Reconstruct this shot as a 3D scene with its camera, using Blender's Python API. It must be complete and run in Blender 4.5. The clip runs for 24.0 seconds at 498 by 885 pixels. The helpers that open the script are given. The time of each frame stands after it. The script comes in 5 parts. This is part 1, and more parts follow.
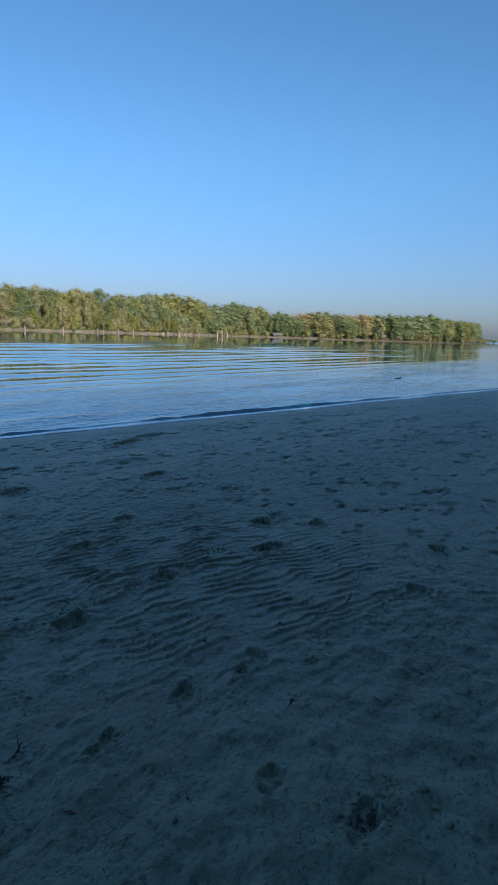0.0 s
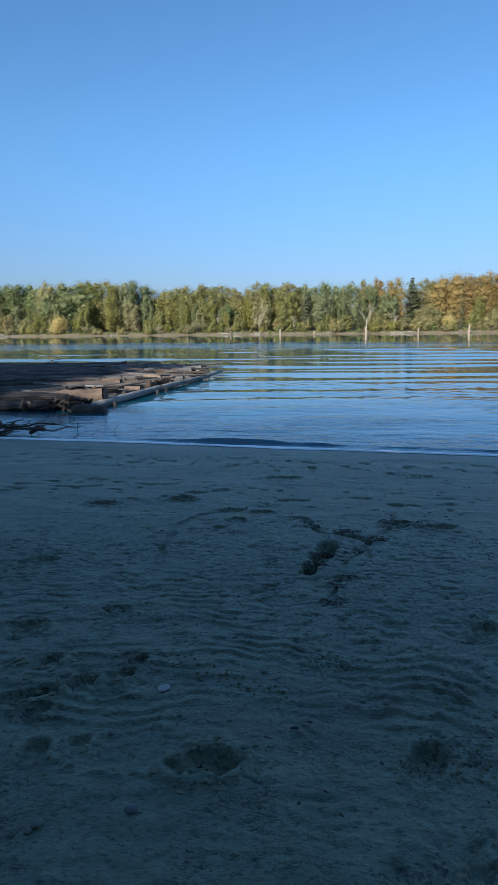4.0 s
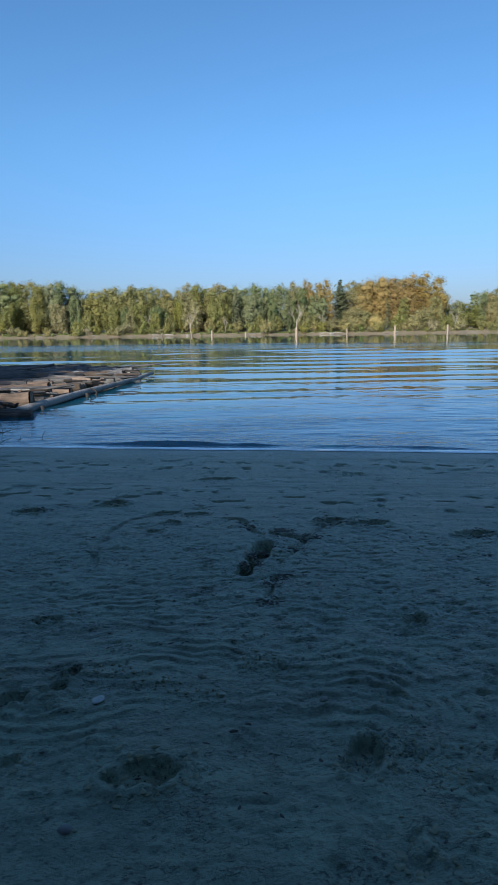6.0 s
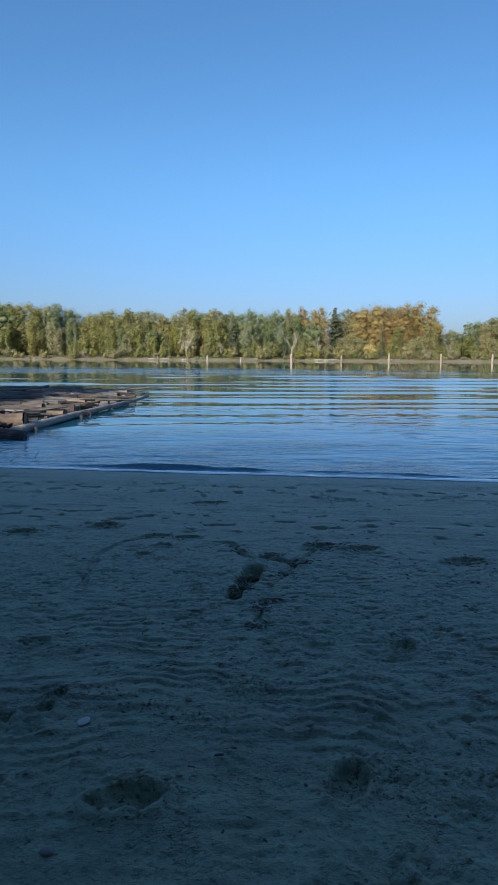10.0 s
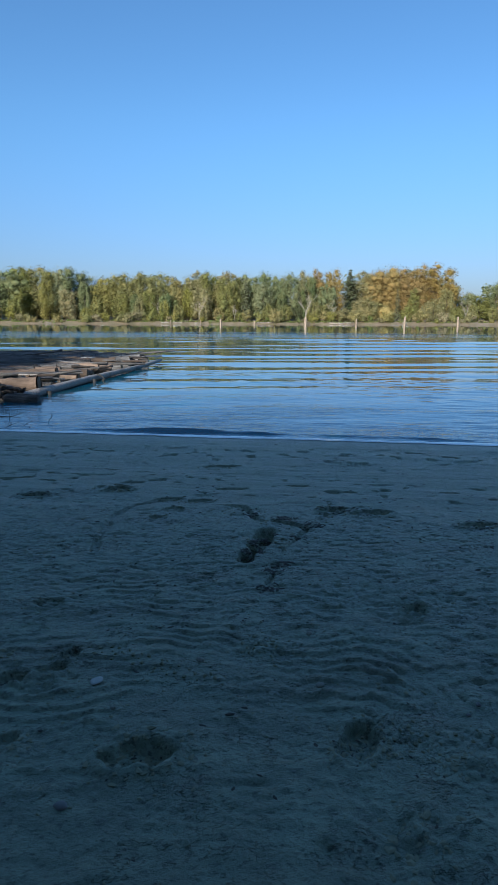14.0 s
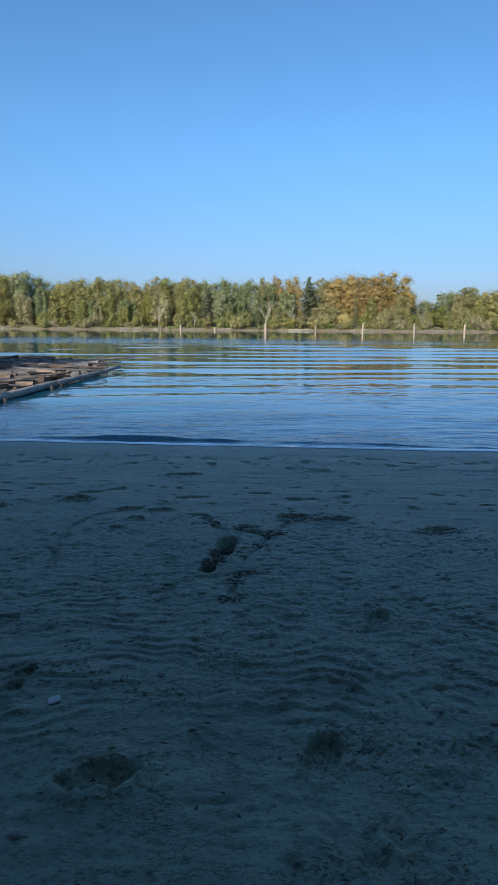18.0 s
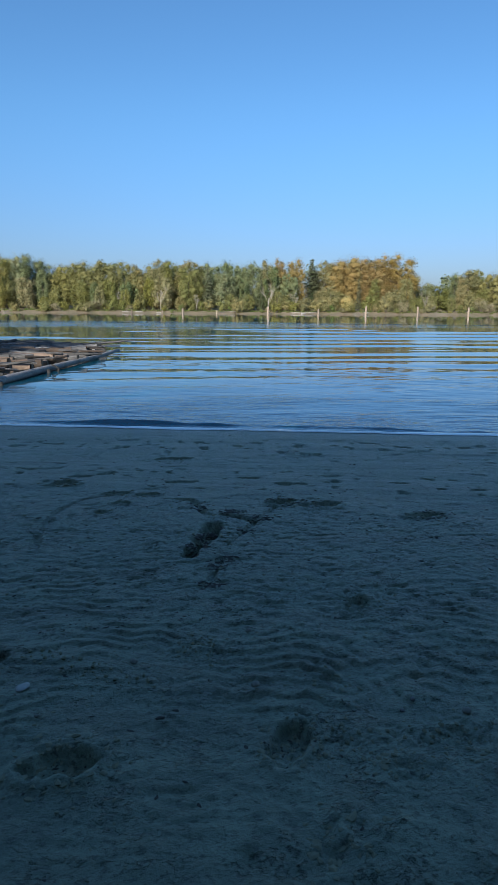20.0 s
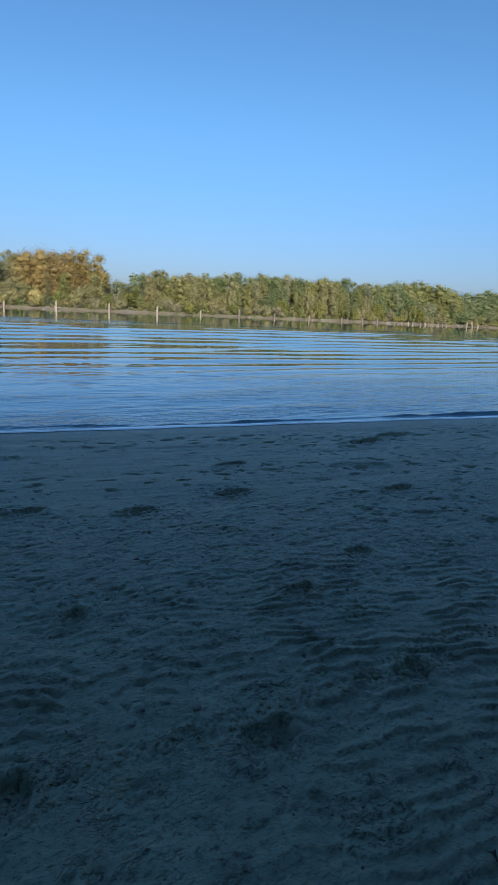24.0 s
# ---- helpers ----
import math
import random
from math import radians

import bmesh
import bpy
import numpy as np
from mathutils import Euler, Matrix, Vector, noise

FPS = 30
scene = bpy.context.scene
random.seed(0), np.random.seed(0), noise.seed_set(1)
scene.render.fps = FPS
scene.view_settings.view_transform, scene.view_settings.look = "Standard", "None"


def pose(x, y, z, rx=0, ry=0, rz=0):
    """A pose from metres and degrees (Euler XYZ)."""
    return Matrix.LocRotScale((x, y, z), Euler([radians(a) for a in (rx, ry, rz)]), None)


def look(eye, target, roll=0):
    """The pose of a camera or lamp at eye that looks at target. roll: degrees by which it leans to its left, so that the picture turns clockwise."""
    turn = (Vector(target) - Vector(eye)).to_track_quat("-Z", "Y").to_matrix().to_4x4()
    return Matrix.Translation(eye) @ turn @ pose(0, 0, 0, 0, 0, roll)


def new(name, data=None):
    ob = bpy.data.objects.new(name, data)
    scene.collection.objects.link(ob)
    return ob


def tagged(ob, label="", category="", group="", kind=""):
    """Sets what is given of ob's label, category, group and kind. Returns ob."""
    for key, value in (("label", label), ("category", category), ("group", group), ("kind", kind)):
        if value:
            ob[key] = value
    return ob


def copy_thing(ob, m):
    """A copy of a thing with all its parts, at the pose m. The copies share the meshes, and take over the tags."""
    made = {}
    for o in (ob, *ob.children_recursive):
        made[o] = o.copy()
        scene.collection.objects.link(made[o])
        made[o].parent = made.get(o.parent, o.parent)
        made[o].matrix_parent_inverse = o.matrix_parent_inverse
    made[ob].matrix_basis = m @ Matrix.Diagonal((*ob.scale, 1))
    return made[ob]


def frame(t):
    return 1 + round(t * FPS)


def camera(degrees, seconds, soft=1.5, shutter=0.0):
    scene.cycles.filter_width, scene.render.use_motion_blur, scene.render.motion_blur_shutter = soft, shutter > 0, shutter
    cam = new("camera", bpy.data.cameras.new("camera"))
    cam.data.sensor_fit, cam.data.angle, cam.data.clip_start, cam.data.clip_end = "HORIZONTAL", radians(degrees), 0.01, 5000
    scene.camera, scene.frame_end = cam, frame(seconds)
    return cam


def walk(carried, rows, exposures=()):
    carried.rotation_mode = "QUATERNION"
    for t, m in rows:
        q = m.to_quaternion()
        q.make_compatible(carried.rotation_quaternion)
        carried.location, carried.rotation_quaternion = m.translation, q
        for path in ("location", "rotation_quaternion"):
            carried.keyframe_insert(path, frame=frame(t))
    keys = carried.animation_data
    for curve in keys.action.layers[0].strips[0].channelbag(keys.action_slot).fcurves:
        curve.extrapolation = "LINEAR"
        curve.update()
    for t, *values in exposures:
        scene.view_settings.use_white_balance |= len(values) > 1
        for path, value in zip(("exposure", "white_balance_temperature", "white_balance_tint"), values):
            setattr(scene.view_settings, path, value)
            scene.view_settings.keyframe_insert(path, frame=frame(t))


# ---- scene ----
cam = camera(44.3, 24.0)
PATH = [
    (0, (0.672, 0.567, 1.998), (2.327, 1.634, 1.649), 2.0),
    (0.1, (0.819, 0.651, 1.968), (2.378, 1.854, 1.615), 1.3),
    (0.2, (0.933, 0.75, 1.949), (2.392, 2.072, 1.599), 0.9),
    (0.3, (1.029, 0.826, 1.918), (2.393, 2.247, 1.571), 0.9),
    (0.4, (1.065, 0.868, 1.907), (2.348, 2.364, 1.567), 1.1),
    (0.5, (1.075, 0.906, 1.902), (2.313, 2.44, 1.566), 1.2),
    (0.6, (1.102, 0.947, 1.931), (2.308, 2.507, 1.592), 0.8),
    (1, (1.222, 1.14, 1.871), (2.32, 2.777, 1.533), 1.5),
    (1.5, (1.421, 1.296, 1.822), (2.202, 3.104, 1.474), 1.5),
    (2, (1.477, 1.372, 1.867), (1.786, 3.314, 1.502), 0.0),
    (2.5, (1.461, 1.281, 1.94), (1.559, 3.246, 1.576), -0.3),
    (3, (1.454, 1.299, 1.936), (1.457, 3.266, 1.576), -0.2),
    (3.5, (1.433, 1.303, 1.94), (1.36, 3.269, 1.578), -0.5),
    (5.5, (1.414, 1.34, 1.945), (1.474, 3.306, 1.583), -0.6),
    (6, (1.431, 1.339, 1.936), (1.577, 3.301, 1.576), -0.7),
    (6.5, (1.425, 1.325, 1.936), (1.599, 3.285, 1.576), -0.6),
    (7, (1.429, 1.312, 1.936), (1.633, 3.27, 1.582), 0.0),
    (7.5, (1.448, 1.309, 1.932), (1.705, 3.263, 1.594), 0.6),
    (8, (1.43, 1.314, 1.936), (1.649, 3.276, 1.619), 0.4),
    (8.5, (1.421, 1.307, 1.938), (1.568, 3.278, 1.634), 0.1),
    (9, (1.423, 1.299, 1.942), (1.531, 3.275, 1.65), 0.3),
    (9.5, (1.423, 1.31, 1.937), (1.544, 3.286, 1.654), 0.6),
    (10, (1.44, 1.291, 1.937), (1.608, 3.264, 1.657), 0.4),
    (10.5, (1.434, 1.304, 1.933), (1.64, 3.273, 1.653), 0.6),
    (11, (1.452, 1.333, 1.933), (1.673, 3.301, 1.655), 0.4),
    (11.5, (1.491, 1.327, 1.93), (1.526, 3.307, 1.644), 0.5),
    (13.5, (1.483, 1.355, 1.927), (1.565, 3.312, 1.521), 1.3),
    (14, (1.455, 1.333, 1.922), (1.578, 3.289, 1.528), 0.2),
    (14.5, (1.438, 1.328, 1.934), (1.57, 3.284, 1.538), -0.4),
    (15, (1.451, 1.326, 1.928), (1.6, 3.283, 1.539), -0.5),
    (15.5, (1.463, 1.356, 1.921), (1.653, 3.311, 1.54), 0.2),
    (16, (1.46, 1.389, 1.909), (1.683, 3.341, 1.536), 0.4),
    (16.5, (1.47, 1.396, 1.909), (1.722, 3.345, 1.536), 0.6),
    (17, (1.463, 1.392, 1.905), (1.736, 3.338, 1.534), 0.9),
    (17.5, (1.458, 1.375, 1.917), (1.74, 3.32, 1.545), 0.7),
    (19.5, (1.469, 1.364, 1.95), (1.544, 3.32, 1.544), -0.7),
    (20, (1.609, 1.408, 1.925), (1.849, 3.348, 1.499), 0.4),
    (20.5, (1.785, 1.451, 1.909), (2.235, 3.354, 1.489), 1.7),
    (21, (1.75, 1.536, 1.877), (2.526, 3.325, 1.431), 2.3),
    (21.5, (1.693, 1.556, 1.886), (2.711, 3.216, 1.43), 2.4),
    (22, (1.68, 1.594, 1.883), (2.77, 3.211, 1.442), 3.0),
    (22.5, (1.661, 1.612, 1.894), (2.766, 3.222, 1.465), 2.5),
    (23, (1.655, 1.621, 1.888), (2.772, 3.225, 1.469), 2.3),
    (23.5, (1.641, 1.606, 1.903), (2.765, 3.207, 1.488), 2.2),
    (24, (1.645, 1.625, 1.881), (2.774, 3.224, 1.469), 2.7),
]
walk(cam, [(t, look(eye, goal, roll)) for t, eye, goal, roll in PATH], ((0, 0.34, 5000, 13), (3, 0.42, 5000, 13), (9, 0.33, 5000, 13), (14, 0.42, 5000, 13), (24, 0.28, 5000, 13)))

rnd = random.Random(11)

# world: clear late-afternoon sky, sun low behind the added, unseen wooded bank on the near side
SUN_EL, SUN_AZ = 27.0, 206.0
world = bpy.data.worlds.new("world")
scene.world = world
world.use_nodes = True
wn = world.node_tree.nodes
sky = wn.new("ShaderNodeTexSky")
sky.sky_type = "NISHITA"
sky.sun_disc = False
sky.sun_elevation, sky.sun_rotation = radians(SUN_EL), radians(SUN_AZ)
sky.altitude, sky.air_density, sky.dust_density, sky.ozone_density = 0, 1.0, 1.2, 3.0
wn["Background"].inputs["Strength"].default_value = 0.115
# late-summer haze dulls the lowest sky
coord, axes, low, tone, dull = [wn.new("ShaderNode" + k) for k in ("TexCoord", "SeparateXYZ", "MapRange", "Mix", "Mix")]
low.interpolation_type = "SMOOTHSTEP"
for i, v in enumerate((0.0, 0.30)):
    low.inputs[i + 1].default_value = v
tone.data_type = dull.data_type = "RGBA"
dull.blend_type = "MULTIPLY"
dull.inputs[0].default_value = 1.0
tone.inputs[6].default_value, tone.inputs[7].default_value = (0.64, 0.605, 0.63, 1), (0.855, 0.96, 0.872, 1)
for a, b in ((coord.outputs["Generated"], axes.inputs[0]), (axes.outputs[2], low.inputs[0]), (low.outputs[0], tone.inputs[0]), (sky.outputs[0], dull.inputs[6]),
             (tone.outputs[2], dull.inputs[7]), (dull.outputs[2], wn["Background"].inputs["Color"])):
    world.node_tree.links.new(a, b)
sun = new("sun", bpy.data.lights.new("sun", "SUN"))
sun.data.energy, sun.data.angle, sun.data.color = 5.0, radians(0.53), (1.0, 0.8, 0.52)
toward = Vector((math.sin(radians(SUN_AZ)) * math.cos(radians(SUN_EL)), math.cos(radians(SUN_AZ)) * math.cos(radians(SUN_EL)), math.sin(radians(SUN_EL))))
sun.matrix_world = look(toward * 200, (0, 0, 0))


# ---- materials ----
class Nodes:
    """A short way to write a node material."""

    def __init__(self, name):
        self.mat = bpy.data.materials.new(name)
        self.mat.use_nodes = True
        self.tree = self.mat.node_tree
        self.bsdf = self.tree.nodes["Principled BSDF"]
        self.out = self.tree.nodes["Material Output"]

    def add(self, kind):
        return self.tree.nodes.new("ShaderNode" + kind)

    def link(self, a, b):
        self.tree.links.new(a, b)

    def put(self, socket, value):
        if isinstance(value, bpy.types.NodeSocket):
            self.link(value, socket)
        else:
            socket.default_value = value

    def math(self, op, a, b=0.0, c=0.0):
        n = self.add("Math")
        n.operation = op
        for i, v in enumerate((a, b, c)):
            self.put(n.inputs[i], v)
        return n.outputs[0]

    def where(self, scale=(1, 1, 1), turn=0.0):
        g = self.add("NewGeometry")
        m = self.add("Mapping")
        m.inputs["Scale"].default_value = scale
        m.inputs["Rotation"].default_value = (0, 0, turn)
        self.link(g.outputs["Position"], m.inputs["Vector"])
        return m.outputs[0]

    def own(self, scale=(1, 1, 1)):
        g = self.add("TexCoord")
        m = self.add("Mapping")
        m.inputs["Scale"].default_value = scale
        self.link(g.outputs["Object"], m.inputs["Vector"])
        return m.outputs[0]

    def noise(self, vector, scale, detail=3.0, rough=0.55):
        n = self.add("TexNoise")
        n.inputs["Scale"].default_value, n.inputs["Detail"].default_value, n.inputs["Roughness"].default_value = scale, detail, rough
        self.link(vector, n.inputs["Vector"])
        return n.outputs[0]

    def ramp(self, value, low, high, a=0.0, b=1.0):
        n = self.add("MapRange")
        n.interpolation_type = "SMOOTHSTEP"
        self.put(n.inputs[0], value)
        for i, v in enumerate((low, high, a, b)):
            n.inputs[i + 1].default_value = v
        return n.outputs[0]

    def mix(self, fac, a, b):
        n = self.add("Mix")
        n.data_type = "RGBA"
        self.put(n.inputs[0], fac)
        for s, v in ((n.inputs[6], a), (n.inputs[7], b)):
            self.put(s, v if isinstance(v, bpy.types.NodeSocket) else (*v, 1))
        return n.outputs[2]

    def bump(self, height, distance=1.0, strength=1.0, below=None):
        n = self.add("Bump")
        n.inputs["Distance"].default_value, n.inputs["Strength"].default_value = distance, strength
        self.put(n.inputs["Height"], height)
        if below is not None:
            self.link(below, n.inputs["Normal"])
        return n.outputs[0]

    def finish(self, color, rough=0.8, normal=None, spec=0.3):
        self.put(self.bsdf.inputs["Base Color"], color if isinstance(color, bpy.types.NodeSocket) else (*color, 1))
        self.put(self.bsdf.inputs["Roughness"], rough)
        self.bsdf.inputs["Specular IOR Level"].default_value = spec
        if normal is not None:
            self.link(normal, self.bsdf.inputs["Normal"])
        return self.mat


def shore_distance(n):
    """Metres from the waterline, up the beach."""
    g = n.add("NewGeometry")
    s = n.add("SeparateXYZ")
    n.link(g.outputs["Position"], s.inputs[0])
    along = n.math("MULTIPLY_ADD", s.outputs[0], -0.196, 11.52)
    return n.math("MULTIPLY_ADD", s.outputs[1], -0.98, along), s


def ground_material():
    n = Nodes("sand_and_mud")
    d, s = shore_distance(n)
    p = n.where()
    broad = n.noise(p, 0.9, 4)
    streak = n.noise(n.where((0.5, 3.0, 1), 0.2), 1.6, 4)
    fine = n.noise(p, 60, 3, 0.7)
    grit = n.noise(p, 260, 2, 0.6)
    clump = n.noise(p, 24, 5, 0.7)
    patch = n.noise(p, 4.5, 4, 0.6)
    sand = n.mix(n.ramp(patch, 0.35, 0.7), (0.119, 0.15, 0.098), (0.18, 0.22, 0.148))
    sand = n.mix(n.ramp(streak, 0.45, 0.75, 0.0, 0.55), sand, (0.09, 0.096, 0.062))
    sand = n.mix(n.ramp(fine, 0.5, 0.78, 0, 0.5), sand, (0.085, 0.084, 0.058))
    speck = n.noise(n.where((1, 1.7, 1)), 34, 4, 0.65)
    pale = n.noise(n.where((1.2, 1, 1), 0.4), 17, 5, 0.7)
    sand = n.mix(n.ramp(speck, 0.5, 0.66, 0, 0.75), sand, (0.045, 0.052, 0.033))
    sand = n.mix(n.ramp(pale, 0.53, 0.7, 0, 0.4), sand, (0.25, 0.26, 0.165))
    sand = n.mix(n.ramp(grit, 0.6, 0.75, 0, 0.35), sand, (0.28, 0.28, 0.18))
    wet_edge = n.math("ADD", d, n.math("MULTIPLY", n.math("SUBTRACT", broad, 0.5), 0.8))
    wet = n.ramp(wet_edge, 0.1, 0.8, 1.0, 0.0)
    sand = n.mix(n.math("MULTIPLY", wet, 0.6), sand, (0.12, 0.12, 0.085))
    mud = n.mix(n.ramp(n.noise(p, 0.35, 4), 0.4, 0.65), (0.3, 0.235, 0.165), (0.2, 0.17, 0.1))
    far = n.ramp(s.outputs[1], 150, 200)
    color = n.mix(far, sand, mud)
    litter = n.mix(n.ramp(n.noise(p, 2.2, 4), 0.4, 0.62), (0.07, 0.06, 0.035), (0.05, 0.07, 0.025))
    color = n.mix(n.ramp(wet_edge, 14.0, 16.5), color, litter)
    damp = n.math("ADD", n.ramp(wet_edge, 0.6, 6.0, 0.42, 0.46), n.math("MULTIPLY", n.math("SUBTRACT", patch, 0.5), 0.35))
    rough = n.math("SUBTRACT", damp, n.math("MULTIPLY", wet, 0.06))
    h = n.math("MULTIPLY_ADD", clump, 0.010, n.math("MULTIPLY", fine, 0.005))
    h = n.math("ADD", h, n.math("MULTIPLY", grit, 0.002))
    # thin flakes with sharp edges, and patches of crust broken by small holes
    flake = n.ramp(n.noise(n.where((1, 1.5, 1), 0.3), 15, 5, 0.6), 0.57, 0.6)
    where_flaked = n.ramp(n.noise(p, 1.7, 3), 0.45, 0.6)
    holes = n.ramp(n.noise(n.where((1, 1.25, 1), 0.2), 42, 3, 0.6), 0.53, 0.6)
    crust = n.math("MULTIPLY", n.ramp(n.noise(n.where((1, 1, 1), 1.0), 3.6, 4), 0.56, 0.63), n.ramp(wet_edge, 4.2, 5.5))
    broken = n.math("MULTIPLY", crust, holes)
    h = n.math("MULTIPLY_ADD", n.math("MULTIPLY", flake, where_flaked), n.ramp(wet_edge, 3.5, 6.0, 0.0, 0.009), h)
    h = n.math("MULTIPLY_ADD", broken, -0.009, h)
    # shade inside the crust holes, put into the colour with the bump's mask
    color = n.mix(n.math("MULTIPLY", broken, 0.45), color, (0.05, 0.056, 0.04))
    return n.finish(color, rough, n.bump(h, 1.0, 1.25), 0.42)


def water_material():
    n = Nodes("river_water")
    g = n.add("NewGeometry")
    s = n.add("SeparateXYZ")
    n.link(g.outputs["Position"], s.inputs[0])
    y = s.outputs[1]
    wander = n.math("MULTIPLY", n.math("SUBTRACT", n.noise(n.where((0.012, 0.03, 1)), 1.0, 4), 0.5), 40)
    yy = n.math("ADD", y, wander)
    calm = n.ramp(yy, 92, 104)
    breeze = n.math("MULTIPLY", n.math("MULTIPLY", n.ramp(yy, 64, 72), n.ramp(s.outputs[0], 45, 8, 0.12, 1.0)), n.math("SUBTRACT", 1.0, calm))
    near = n.ramp(y, 20, 11)
    shore = n.ramp(y, 19, 11.5)
    slick = n.ramp(n.noise(n.where((0.12, 0.5, 1), -0.1), 1.0, 4), 0.36, 0.62, 0.35, 1.25)
    r1 = n.noise(n.where((0.8, 2.5, 1), -0.12), 1.0, 4, 0.62)
    r2 = n.noise(n.where((3.2, 8.0, 1), 0.1), 1.0, 3, 0.6)
    r3 = n.noise(n.where((0.25, 1.3, 1), -0.05), 1.0, 3, 0.5)
    r4 = n.noise(n.where((0.07, 0.6, 1), 0.02), 1.0, 3, 0.5)
    a1 = n.math("MULTIPLY", n.math("MULTIPLY_ADD", shore, 0.03, n.math("MULTIPLY_ADD", near, 0.012, 0.0007)), slick)
    a2 = n.math("MULTIPLY", n.math("MULTIPLY_ADD", near, 0.016, 0.0001), slick)
    wind = n.math("MULTIPLY", n.math("MULTIPLY", n.ramp(s.outputs[0], 4, 45), n.ramp(y, 20, 30)), n.math("SUBTRACT", 1.0, calm))
    a3 = n.math("MULTIPLY_ADD", wind, 0.002, n.math("MULTIPLY_ADD", breeze, 0.15, 0.003))
    a4 = n.math("MULTIPLY_ADD", calm, -0.004, 0.008)
    h = n.math("MULTIPLY", r1, a1)
    h = n.math("MULTIPLY_ADD", r2, a2, h)
    h = n.math("MULTIPLY_ADD", r3, a3, h)
    h = n.math("MULTIPLY_ADD", r4, a4, h)
    # close in, the wave faces that can be seen lean towards the beach
    lean = n.math("MAXIMUM", n.math("SUBTRACT", 19.0, y), 0.0)
    h = n.math("MULTIPLY_ADD", n.math("MULTIPLY", lean, lean), -0.0034, h)
    n.bsdf.inputs["IOR"].default_value = 1.75
    return n.finish((0.002, 0.068, 0.112), 0.015, n.bump(h, 1.0, 1.0), 0.9)


def foam_glint_material():
    n = Nodes("shore_foam_glint")
    # near-white colour also paints the sky's glint on the wet edge
    f = n.noise(n.where(), 45, 4, 0.7)
    return n.finish(n.mix(n.ramp(f, 0.4, 0.65), (0.85, 0.86, 0.86), (0.95, 0.95, 0.95)), 0.06, n.bump(f, 0.001), 1.0)


def leaf_material(name, a, b, c):
    """Leaves in three tones, mixed leaf by leaf, tree by tree and in broad patches."""
    n = Nodes(name)
    g = n.add("NewGeometry")
    o = n.add("ObjectInfo")
    col = n.mix(n.ramp(g.outputs["Random Per Island"], 0.0, 1.0, 0.3, 0.7), a, b)
    patch = n.noise(n.own(), 0.28, 3)
    col = n.mix(n.ramp(patch, 0.42, 0.68, 0.0, 0.75), col, c)
    hsv = n.add("HueSaturation")
    n.put(hsv.inputs["Hue"], n.math("MULTIPLY_ADD", o.outputs["Random"], 0.035, 0.482))
    n.put(hsv.inputs["Saturation"], n.math("MULTIPLY_ADD", o.outputs["Random"], 0.25, 0.8))
    n.put(hsv.inputs["Value"], n.math("MULTIPLY_ADD", o.outputs["Random"], -0.35, 1.18))
    n.link(col, hsv.inputs["Color"])
    n.finish(hsv.outputs[0], 0.7, None, 0.1)
    t = n.add("BsdfTranslucent")
    n.link(hsv.outputs[0], t.inputs["Color"])
    m = n.add("MixShader")
    m.inputs[0].default_value = 0.38
    n.link(n.bsdf.outputs[0], m.inputs[1])
    n.link(t.outputs[0], m.inputs[2])
    n.link(m.outputs[0], n.out.inputs["Surface"])
    return n.mat


def bark_material(name, a, b, stretch=(0.8, 9, 9), depth=0.02):
    n = Nodes(name)
    o = n.add("ObjectInfo")
    p = n.own(stretch)
    f = n.noise(p, 2.0, 5, 0.65)
    patch = n.noise(n.own(), 1.3, 3)
    col = n.mix(n.ramp(f, 0.35, 0.68), a, b)
    col = n.mix(n.ramp(patch, 0.45, 0.7, 0, 0.6), col, tuple(v * 0.5 for v in a))
    hsv = n.add("HueSaturation")
    n.put(hsv.inputs["Value"], n.math("MULTIPLY_ADD", o.outputs["Random"], 0.7, 0.65))
    n.link(col, hsv.inputs["Color"])
    return n.finish(hsv.outputs[0], 0.85, n.bump(f, depth), 0.25)


def stone_material(name, a, b):
    n = Nodes(name)
    f = n.noise(n.own(), 30, 4)
    return n.finish(n.mix(f, a, b), 0.75, n.bump(f, 0.004), 0.3)


def end_material():
    n = Nodes("sawn_wood_end")
    w = n.add("TexWave")
    w.wave_type, w.rings_direction = "RINGS", "X"
    w.inputs["Scale"].default_value, w.inputs["Distortion"].default_value = 9.0, 2.0
    n.link(n.own(), w.inputs["Vector"])
    f = n.noise(n.own(), 12, 4)
    col = n.mix(w.outputs[1], (0.2, 0.135, 0.085), (0.3, 0.215, 0.14))
    col = n.mix(n.ramp(f, 0.4, 0.65, 0, 0.7), col, (0.11, 0.085, 0.06))
    return n.finish(col, 0.85, n.bump(f, 0.01), 0.2)


def backdrop_material():
    n = Nodes("distant_hill")
    # the hills glow: their daylight and distance haze are put into this colour
    e = n.add("Emission")
    f = n.noise(n.where(), 0.006, 4)
    n.link(n.mix(n.ramp(f, 0.35, 0.7), (0.24, 0.335, 0.45), (0.27, 0.365, 0.48)), e.inputs["Color"])
    e.inputs["Strength"].default_value = 1.0
    n.link(e.outputs[0], n.out.inputs["Surface"])
    return n.mat


